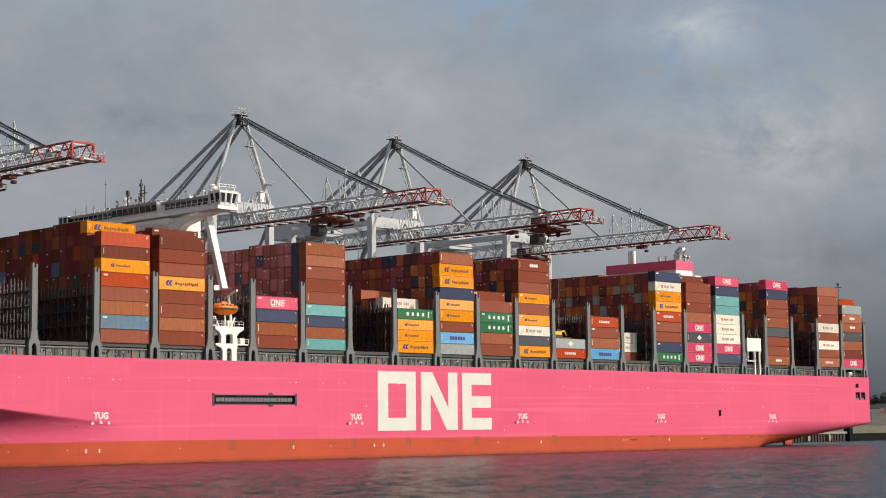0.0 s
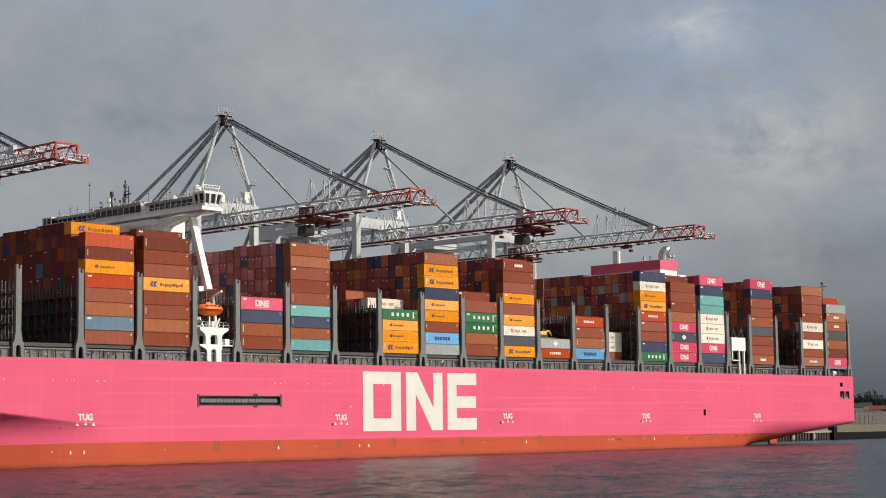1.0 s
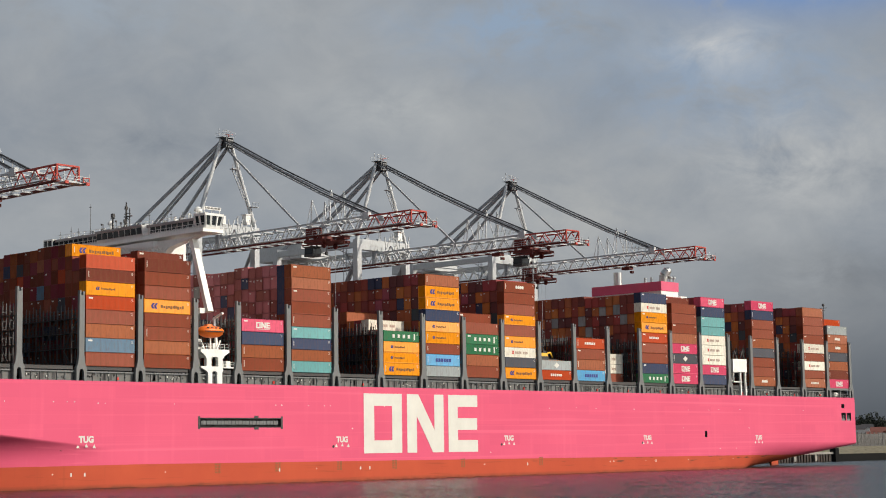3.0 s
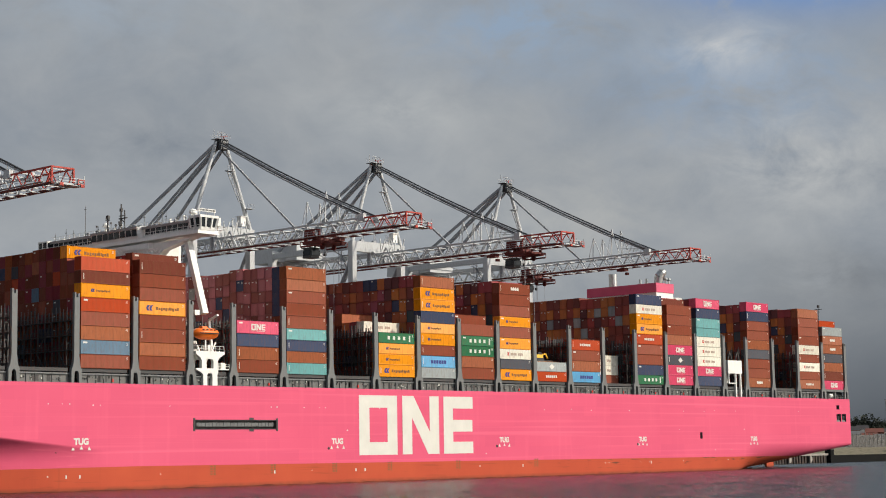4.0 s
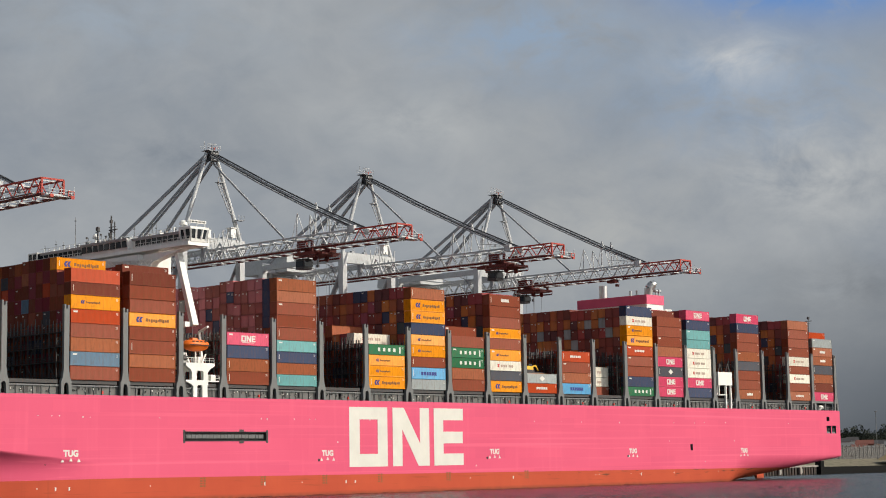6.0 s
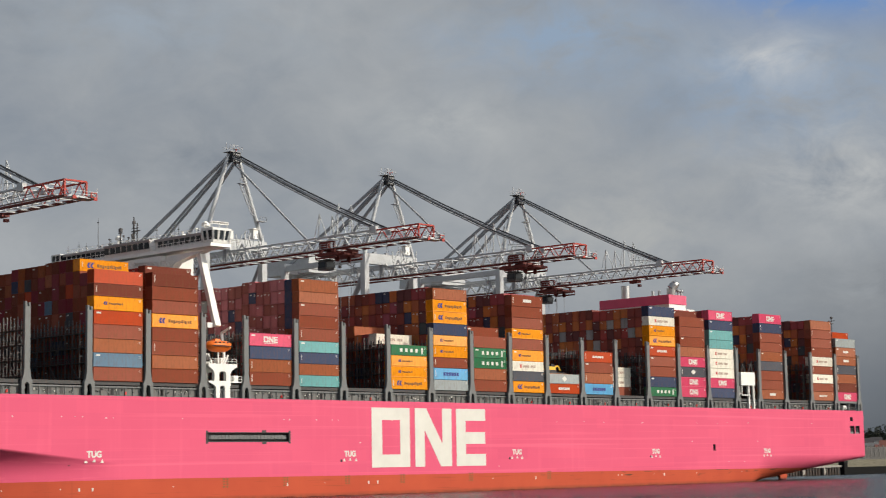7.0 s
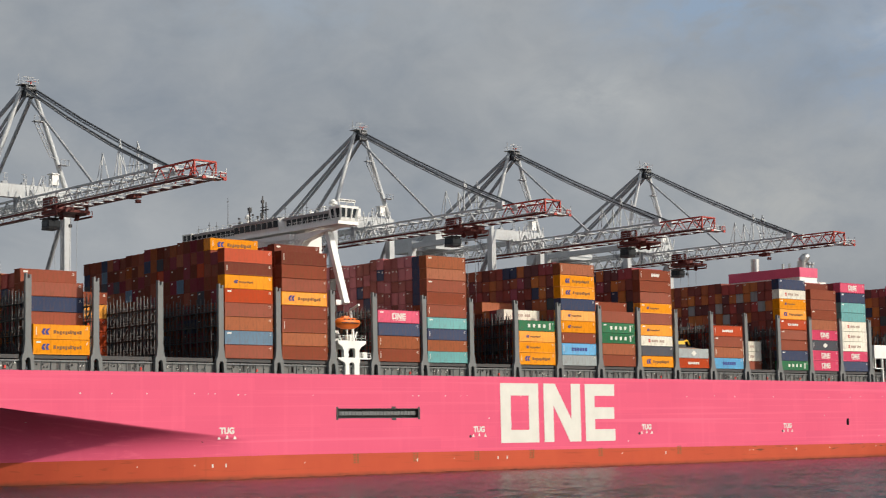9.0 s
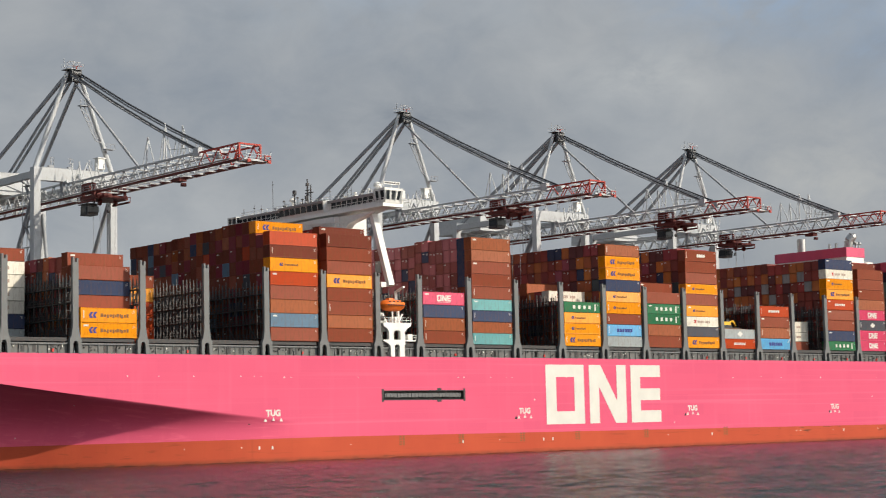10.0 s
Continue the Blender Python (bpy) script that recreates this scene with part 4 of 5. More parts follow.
inner_rows(C[2], [(1, 22, 9, 2.86)], paint_b, 19)
inner_rows(C[3], [(2, 22, 7, 2.86)], paint_b, 20)

# a yellow machine lashed on the low stack
mach = thing("excavator", "small yellow tracked machine on a flat rack", "machine", at=(B[7] + 6.5, 5.0, BASE + 5.43))
part("flat_rack", Geo().box(-5.5, 5.5, -1.2, 1.2, 0, 0.35), dgrey, mach)
part("track", Geo().box(-2.2, 1.8, -1.2, -0.7, 0.35, 1.0, 0.15), black, mach)
part("track", Geo().box(-2.2, 1.8, 0.7, 1.2, 0.35, 1.0, 0.15), black, mach)
part("body", Geo().box(-2.2, 1.6, -1.0, 1.0, 1.0, 1.9, 0.12), yellowm, mach)
part("cab", Geo().box(-0.3, 1.2, -0.9, 0.2, 1.9, 2.5, 0.1), black, mach)
part("arm", Geo().beam((1.2, 0, 1.6), (3.6, 0, 2.2), 0.4).beam((3.6, 0, 2.2), (4.6, 0, 0.9), 0.32), yellowm, mach)

# ---- bridge island ----
isl = thing("bridge_island", "white navigation bridge island with full-width wings", "superstructure")
part("tower", Geo().box(45.4, 54.6, 17, 44.4, DECK, 54.0), white, isl)
part("roof_band", Geo().box(47.1, 47.38, 3.9, 57.5, 57.55, 58.15).box(45.8, 46.05, 21.9, 39.5, 57.75, 58.25), roofm, isl, "grey-brown roof edge")
part("bridge_deck", Geo().box(46.2, 52.0, 0.5, 60.9, 54.7, 55.5, 0.12), white, isl)
wh = Geo().box(47.4, 53.6, 4, 57.4, 55.5, 58.0).hexa([(46.3, 22, 55.5), (53.6, 20, 55.5), (53.6, 41.4, 55.5), (46.3, 39.4, 55.5), (46.0, 22, 58.15), (53.6, 20, 58.15), (53.6, 41.4, 58.15), (46.0, 39.4, 58.15)])
part("wheelhouse", wh, white, isl)


def flared(x0, x1, y0, y1, z0, z1, f0, f1):
    """A cab whose walls lean outwards: f0 and f1 are the flares at its bottom and top."""
    return Geo().hexa([(x0 - f0, y0 - f0, z0), (x1 + f0, y0 - f0, z0), (x1 + f0, y1, z0), (x0 - f0, y1, z0), (x0 - f1, y0 - f1, z1), (x1 + f1, y0 - f1, z1), (x1 + f1, y1, z1), (x0 - f1, y1, z1)])


part("wing_cab", flared(46.9, 50.9, 0.5, 3.8, 55.5, 56.2, 0.0, 0.14), white, isl)
part("wing_window", flared(46.85, 50.95, 0.45, 3.75, 56.2, 58.2, 0.08, 0.46), glassd, isl)
part("wing_cab_roof", flared(46.9, 50.9, 0.5, 3.9, 58.2, 58.75, 0.6, 0.62), white, isl)
for x in (46.95, 48.2, 49.55, 50.85):
    k = (x - 48.9) / 2.0
    part("window_pillar", Geo().beam((x + 0.14 * k, 0.34, 56.15), (x + 0.55 * k, -0.06, 58.25), 0.42), white, isl)
for y in (1.9, 3.6):
    part("window_pillar", Geo().beam((46.74, y, 56.15), (46.34, y, 58.25), 0.42), white, isl)
cab = Geo().box(46.4, 51.2, BEAM - 3.8, BEAM - 0.1, 55.5, 56.3).box(46.4, 51.2, BEAM - 3.9, BEAM, 58.0, 58.3)
for y in (BEAM - 3.8, BEAM - 2.0, BEAM - 0.35):
    cab.box(46.4, 46.6, y, y + 0.25, 56.3, 58.0)
part("wing_cab", cab, white, isl)
part("wing_window", Geo().box(46.5, 51.1, BEAM - 3.7, BEAM - 0.2, 56.3, 58.0), glassd, isl)
gm = Geo().box(47.34, 47.5, -0.82, 0.82, 56.15, 57.6).mesh("bridge_window")
for i in range(9):
    for s in (1, -1):
        ob = part("bridge_window", gm, glassd, isl)
        ob.location.y = BEAM / 2 - s * (10.9 + 1.95 * i)
gm2 = Geo().box(46.0, 46.3, -0.86, 0.86, 56.2, 57.65).mesh("bridge_window")
for i in range(8):
    ob = part("bridge_window", gm2, glassd, isl)
    ob.location.y = BEAM / 2 - 7.6 + 2.17 * i
for s in (0, 1):
    y0, y1 = (0.4, 60.9)
    g = Geo()
    for h in (0.55, 1.1):
        g.beam((46.45 + 7.6 * s, y0, 55.5 + h), (46.45 + 7.6 * s, y1, 55.5 + h), 0.07)
        g.beam((47.5 + 6 * s, 4, 58.0 + h), (47.5 + 6 * s, 57.4, 58.0 + h), 0.07)
    for i in range(31):
        g.box(46.42 + 7.6 * s, 46.48 + 7.6 * s, 0.4 + 2 * i, 0.46 + 2 * i, 55.5, 56.6)
        if 2 < i < 29:
            g.box(47.47 + 6 * s, 47.53 + 6 * s, 2 * i, 2 * i + 0.06, 58.0, 59.1)
    part("railing", g, white, isl)
for s, ya, yb in ((1, 6.4, 0.8), (-1, BEAM - 6.4, BEAM - 0.8)):
    g = Geo().beam((48.2, ya, 53.6), (48.2, yb, 37.2), 1.5, 1.1)
    part("wing_strut", g, white, isl)
    arch = [(17.2, 54), (17.2, 47.5), (16.4, 49.4), (15.4, 50.8), (13.4, 52.2), (9.5, 53.0), (5.6, 53.6), (3.0, 54)]
    g = Geo().plate([(y, z) for y, z in arch], 0, 6.4)
    g.v = [(46.8 + d * 0.3, y if s > 0 else BEAM - y, z) for y, d, z in g.v]
    part("wing_haunch", g, white, isl, "white curved haunch under the bridge wing")
mst = Geo().tube((50, 33.2, 58), (50, 33.2, 64.9), 0.3, 0.16).beam((50, 31.6, 62.2), (50, 34, 62.2), 0.16)
mst.beam((50, 31.9, 58), (50, 31.9, 63.4), 0.2).beam((50, 31.9, 60.5), (50, 33.2, 61.5), 0.14).beam((50, 34.6, 58), (50, 33.3, 62), 0.12).box(49.7, 50.3, 32.9, 33.5, 63.2, 63.9)
part("radar_mast", mst, dgrey, isl)
part("radar_scanner", Geo().box(49.85, 50.15, 31.0, 34.0, 61.4, 61.65), dgrey, isl)
part("radar_mast", Geo().tube((49, 37, 58), (49, 37, 62.6), 0.25, 0.16).beam((49, 36.2, 61.4), (49, 37.8, 61.4), 0.16).box(48.7, 49.3, 36.6, 37.4, 61.6, 62.5), dgrey, isl)
for y, zt in ((9.5, 60.2), (12.5, 60.6), (16.5, 61.2), (17.9, 62.2), (19.4, 61.7), (24.5, 61.8), (42, 60.6), (47.2, 66.1), (52, 60.7), (55, 61.2), (59.5, 60.6)):
    part("antenna", Geo().tube((50, y, 58), (50, y, zt), 0.1, 0.05, 6).box(49.9, 50.1, y - 0.35, y + 0.35, zt - 1.0, zt - 0.85), grey, isl)


# lockers, lamps and vents that crowd the monkey island
rr = random.Random(8)
for i in range(26):
    y = rr.uniform(6, 56)
    z = 58.15 if 21 < y < 40 else 58.0
    x = rr.uniform(48.4, 52)
    kind = rr.random()
    if kind < 0.35:
        part("roof_locker", Geo().box(x, x + 0.9, y, y + rr.uniform(0.5, 1.3), z, z + rr.uniform(0.5, 1.1), 0.05), rr.choice((white, grey, grey)), isl)
    elif kind < 0.65:
        zt = z + rr.uniform(1.4, 2.4)
        part("roof_vent", Geo().tube((x, y, z), (x, y, zt), 0.13, n=8).tube((x, y, zt - 0.3), (x, y, zt), 0.34, 0.28, 8), rr.choice((white, dgrey)), isl)
    else:
        zt = z + rr.uniform(1.6, 3.0)
        part("lamp_post", Geo().beam((x, y, z), (x, y, zt), 0.1).box(x - 0.25, x + 0.1, y - 0.2, y + 0.2, zt - 0.1, zt + 0.3), dgrey, isl)


def dome(c, r, squash=1.0):
    g = Geo()
    k = len(g.v)
    for i in range(7):
        el = -0.3 + (math.pi / 2 + 0.3) * i / 6
        for j in range(14):
            a = 2 * math.pi * j / 14
            g.v.append((c[0] + r * math.cos(el) * math.cos(a), c[1] + r * math.cos(el) * math.sin(a), c[2] + r * squash * math.sin(el)))
    for i in range(6):
        for j in range(14):
            jj = (j + 1) % 14
            g.f.append((k + i * 14 + j, k + i * 14 + jj, k + i * 14 + 14 + jj, k + i * 14 + 14 + j))
    return g.tube((c[0], c[1], c[2] - 1.6), (c[0], c[1], c[2] - r * 0.2), r * 0.35)


part("satellite_dome", dome((50, 7.0, 60.2), 0.9), white, isl)
part("satellite_dome", dome((51, 40.5, 60.6), 0.8), white, isl)
part("name_board", Geo().box(46.5, 51.1, 0.42, 0.5, 59.55, 60.2), white, isl)
for x in (46.6, 50.8):
    for y in (0.5, 3.2):
        part("rack_post", Geo().box(x, x + 0.1, y, y + 0.1, 58.74, 59.9), white, isl)
    part("rack_rail", Geo().beam((x + 0.05, 0.5, 59.85), (x + 0.05, 3.3, 59.85), 0.1), white, isl)
for i in range(11):
    part("name_bar", Geo().box(46.75 + 0.39 * i, 46.99 + 0.39 * i, 0.38, 0.42, 59.7, 60.05), dgrey, isl)
part("searchlight", Geo().box(52.3, 53.2, 1.2, 2.2, 56.8, 58.6).box(52.6, 52.8, 1.6, 1.8, 55.5, 56.8), white, isl)

# provision crane before the bridge front
pc = thing("deck_crane", "folded pale provision crane before the bridge", "deck crane")
part("pedestal", Geo().tube((45.0, 12, DECK), (45.0, 12, 50.4), 0.8), white, pc)
jib = Geo()
for yy in (-0.6, 0.6):
    for zz in (0, 1.2):
        jib.beam((44.6 + yy, 12, 51.0 + zz), (44.6 + yy, 27, 52.0 + zz), 0.16)
for i in range(10):
    jib.beam((44.0, 12 + 1.5 * i, 51.0 + 0.1 * i), (44.0, 13.5 + 1.5 * i, 52.3 + 0.1 * i), 0.12).beam((45.2, 13.5 + 1.5 * i, 51.1 + 0.1 * i), (45.2, 12 + 1.5 * i, 52.2 + 0.1 * i), 0.12)
part("jib", jib, white, pc)


def lifeboat():
    t = thing("lifeboat", "enclosed bright orange lifeboat in white davits", "lifeboat")
    n, m = 14, 14
    g = Geo()
    for i in range(n + 1):
        u = -1 + 2 * i / n
        w = 1.65 * (1 - abs(u) ** 3.0) ** 0.6 + 0.02
        hi = 1.1 * (1 - abs(u) ** 4) ** 0.5 + 0.05
        for j in range(m):
            a = 2 * math.pi * j / m
            s, c = math.sin(a), math.cos(a)
            z = hi * s if s > 0 else 1.45 * s * (1 - 0.4 * abs(u) ** 2) * (1 - abs(u) ** 6) ** 0.5
            g.v.append((49.4 + 3.5 * u, 1.9 + w * c * (1.0 if s > -0.3 else 0.8), 33.1 + z))
    for i in range(n):
        for j in range(m):
            jj = (j + 1) % m
            g.f.append((i * m + j, i * m + jj, (i + 1) * m + jj, (i + 1) * m + j))
    body = g.mesh("hull")
    for p in body.polygons:
        p.use_smooth = True
    part("hull", body, orange, t)
    part("canopy", Geo().box(47.9, 49.6, 1.1, 2.7, 34.0, 34.6, 0.25), orange, t)
    part("fender_rail", Geo().box(46.6, 52.2, 0.2, 0.35, 32.9, 33.1), black, t)
    for i in range(4):
        part("window", Geo().box(47.4 + 1.1 * i, 47.9 + 1.1 * i, 0.36, 0.5, 33.65, 33.9), glassd, t)


lifeboat()
dv = thing("boat_davit", "white lifeboat davit tower with platforms", "davit")
for y in (0.15, 3.9):
    low = [(47.4, DECK - 0.02), (48.5, DECK - 0.02), (48.5, 24.0), (48.8, 24.35), (49.6, 24.35), (49.9, 24.0), (49.9, DECK - 0.02), (51.3, DECK - 0.02),
           (51.3, 24.2), (51.5, 24.4), (51.5, 25.4), (45.4, 25.4), (45.4, 25.1), (47.0, 24.4), (47.4, 23.9)]
    top = [(47.0, 25.4), (48.2, 25.4), (48.2, 27.1), (48.5, 27.45), (49.9, 27.45), (50.2, 27.1), (50.2, 25.4), (51.4, 25.4),
           (51.4, 27.0), (51.9, 27.7), (53.3, 28.5), (53.3, 29.1), (45.4, 29.1), (45.4, 28.5), (46.6, 27.7), (47.0, 27.0)]
    part("lower_portal", Geo().plate(low, y, y + 0.9), white, dv)
    part("upper_portal", Geo().plate(top, y, y + 0.9), white, dv)
part("platform", Geo().box(45.5, 53.2, 1.05, 3.9, 28.8, 29.05), white, dv)
part("platform", Geo().box(45.5, 51.4, 1.05, 3.9, 25.1, 25.35).box(51.5, 54.6, 0.2, 2.4, 25.1, 25.35), white, dv)
side = Geo()
for h in (0.55, 1.1):
    side.beam((51.5, 0.25, 25.35 + h), (54.6, 0.25, 25.35 + h), 0.07).beam((54.6, 0.25, 25.35 + h), (54.6, 2.4, 25.35 + h), 0.07)
for i in range(4):
    side.box(51.6 + i, 51.68 + i, 0.21, 0.29, 25.35, 26.45)
part("railing", side, white, dv)
part("winch_housing", Geo().box(45.3, 47.4, 2.2, 4.4, 29.1, 31.4, 0.1).box(50.6, 51.6, 2.4, 4.4, 29.1, 30.6, 0.08), white, dv)
part("winch_drum", Geo().tube((45.8, 2.0, 30.2), (47.0, 2.0, 30.2), 0.55, n=12), dgrey, dv)
for x in (46.2, 52.6):
    part("davit_arm", Geo().beam((x, 3.5, 28.9), (x, 4.6, 36.2), 0.5).beam((x, 4.6, 36.2), (x, 1.6, 37.2), 0.45), white, dv)
    part("fall_wire", Geo().beam((x + 0.3 * (1 if x < 50 else -1), 1.8, 37.0), (x + 0.5 * (1 if x < 50 else -1), 1.9, 34.0), 0.08), steel, dv)
part("cradle", Geo().beam((46.6, 1.9, 31.2), (47.8, 1.9, 29.0), 0.3).beam((52.2, 1.9, 31.2), (51.0, 1.9, 29.0), 0.3).beam((49.4, 1.9, 29.0), (49.4, 1.9, 31.8), 0.25), white, dv)
rl = Geo()
for z in (29.1,):
    for h in (0.55, 1.1):
        rl.beam((45.7, 0.2, z + h), (53.2, 0.2, z + h), 0.06)
    for i in range(7):
        rl.box(45.7 + 1.24 * i, 45.77 + 1.24 * i, 0.17, 0.23, z, z + 1.1)
part("railing", rl, white, dv)
part("locker", Geo().box(53.0, 54.2, 1.0, 2.2, 25.35, 26.7), white, dv)
part("locker", Geo().box(45.7, 47.2, 1.0, 2.4, 36.9, 38.0), white, dv)

# ---- funnel and aft casing ----
fn = thing("funnel_casing", "magenta and white engine casing with exhaust pipes", "funnel")
part("casing", Geo().box(247.4, 256.2, 25, 52, DECK, 54.9), white, fn)
part("funnel_top", Geo().box(247.2, 256.4, 24.8, 52.2, 54.9, 57.8), magenta, fn)
part("exhaust", Geo().tube((251, 44.5, 58), (251, 44.5, 62.2), 1.35, n=16), chrome, fn)
part("exhaust", Geo().tube((251.5, 27.2, 57.8), (251.7, 27.0, 60.0), 1.3, 1.45, 18).tube((251.7, 27.0, 60.0), (252.5, 26.3, 61.3), 1.45, 1.4, 18).tube((252.5, 26.3, 61.3), (253.2, 25.7, 61.9), 1.4, 0.9, 18), chrome, fn, "hooded steel exhaust")
for y in (30.5, 33.0):
    part("exhaust", Geo().tube((250, y, 58), (250, y, 59.6), 0.4, n=10), chrome, fn)
for x in (253.5, 255.2):
    part("exhaust", dome((x, 25.8, 59.2), 0.75, 1.0), chrome, fn)
part("side_platform", Geo().box(250, 257.5, 22.6, 25, 51.8, 52.3).box(256.2, 259.5, 24, 27, 53.0, 53.4), white, fn)
g = Geo()
for h in (0.5, 1.0):
    g.beam((250, 22.7, 52.3 + h), (257.5, 22.7, 52.3 + h), 0.08)
for i in range(6):
    g.box(250 + 1.45 * i, 250.08 + 1.45 * i, 22.66, 22.74, 52.3, 53.3)
part("railing", g, white, fn)
st = thing("stern_davit", "white steel deck house on legs by the ship's side", "deck house")
part("house", Geo().box(248.4, 255.8, 0.2, 4.2, 28.7, 32.6), white, st)
for x in (252.2, 254.8):
    part("leg", Geo().box(x, x + 0.5, 0.2, 0.8, DECK - 0.02, 28.7), white, st)
part("leg", Geo().box(252.2, 252.7, 3.4, 4.0, DECK - 0.02, 28.7), white, st)
part("platform", Geo().box(248.6, 253, 0.2, 3.5, 25.6, 25.9).box(248.6, 248.9, 0.2, 0.5, 25.9, 28.7), white, st)
for x in (249.5, 253.5):
    part("boom_rest", Geo().beam((x, 1, 32.6), (x + 1.1, 1, 35.3), 0.25).beam((x + 2.2, 1, 32.6), (x + 1.1, 1, 35.3), 0.25), dgrey, st)
aft = thing("aft_mooring_house", "dark grey mooring deck shelter at the stern", "deck house")
part("roof", Geo().box(303.6, 317.6, 0.3, BEAM - 0.3, 24.05, BASE - 0.01), grey, aft)
corner = [(317.0, DECK), (317.9, DECK), (317.9, 24.0), (317.5, 24.8), (316.8, 25.2), (315.4, 25.2), (315.4, 24.6), (316.4, 24.5), (316.9, 24.0)]
part("corner_frame", Geo().plate(corner, 0.05, 0.28), grey, aft)
for x in (304.2, 310.0):
    part("pillar", Geo().box(x, x + 0.35, 0.35, 0.8, DECK, 24.05), grey, aft)
rl = Geo()
for h in (0.5, 1.0):
    rl.beam((304.5, 0.3, DECK + h), (317.0, 0.3, DECK + h), 0.07)
for i in range(8):
    rl.box(304.6 + 1.7 * i, 304.68 + 1.7 * i, 0.26, 0.34, DECK, DECK + 1.0)
part("railing", rl, grey, aft)
# black sheet at the back: the mooring opening's shade as colour
part("shade_backing", Geo().box(303.6, 317.0, 6.0, 6.2, DECK, 24.05), black, aft)
part("winch", Geo().tube((308, 1.6, 22.7), (309.6, 1.6, 22.7), 0.75, n=14).box(307.5, 307.9, 1.0, 2.4, DECK, 23.4), white, aft)
# black block that deepens the same painted shade behind the corner frame
part("shelter", Geo().box(310.5, 316.5, 1.6, 3.0, DECK, 23.9), black, aft)
em = thing("stern_light_mast", "small dark stern mast with lamps", "mast")
part("pole", Geo().tube((303.5, 1.5, BASE), (303.5, 1.5, 51.6), 0.14, 0.1), dgrey, em)
part("crosstree", Geo().beam((303.5, 0.2, 50.6), (303.5, 2.8, 50.6), 0.18).beam((302.5, 1.5, 49.8), (304.5, 1.5, 49.8), 0.18).box(303.2, 303.8, 1.2, 1.8, 51.2, 52.0), dgrey, em)

# ---- ship-to-shore cranes ----
TROLLEY_RUN = {109: [(0.0, 32.25), (1.0, 31.25), (2.0, 30.0), (3.0, 29.0), (4.5, 27.25), (5.0, 27.0), (6.5, 26.75), (10.0, 27.0)], 168: [(0.0, 9.25), (1.0, 9.25), (2.0, 9.5), (3.0, 10.0), (4.5, 12.25), (5.0, 13.5), (6.5, 14.25), (8.0, 17.5), (9.0, 20.25), (10.0, 23.25)], 227: [(0.0, 66.0), (1.0, 63.25), (2.0, 59.5), (3.0, 57.75), (4.5, 55.25), (5.0, 54.25), (6.5, 53.5), (10.0, 51.25)], 8: [(0.0, 34.75), (8.5, 48.75), (9.0, 50.75), (9.5, 52.5), (10.0, 54.25)]}
WS, LS, TIP = 68.0, 103.0, -5.6


def truss(g, y0, y1, step, x, z0, z1, chord=0.42, web=0.22):
    g.beam((x, y0, z1), (x, y1, z1), chord)
    n = max(1, round((y1 - y0) / step))
    s = (y1 - y0) / n
    for i in range(n):
        a = y0 + i * s
        g.beam((x, a, z0), (x, a + s / 2, z1), web).beam((x, a + s / 2, z1), (x, a + s, z0), web)


def cable(p, q, sag, w):
    """A tie of three straight links that hangs a little below its chord."""
    p, q = Vector(p), Vector(q)
    pts = [p.lerp(q, k) - Vector((0, 0, d)) for k, d in ((0, 0), (0.36, sag), (0.7, sag), (1, 0))]
    g = Geo()
    for a, b in zip(pts, pts[1:]):
        g.beam(a, b, w)
    return g


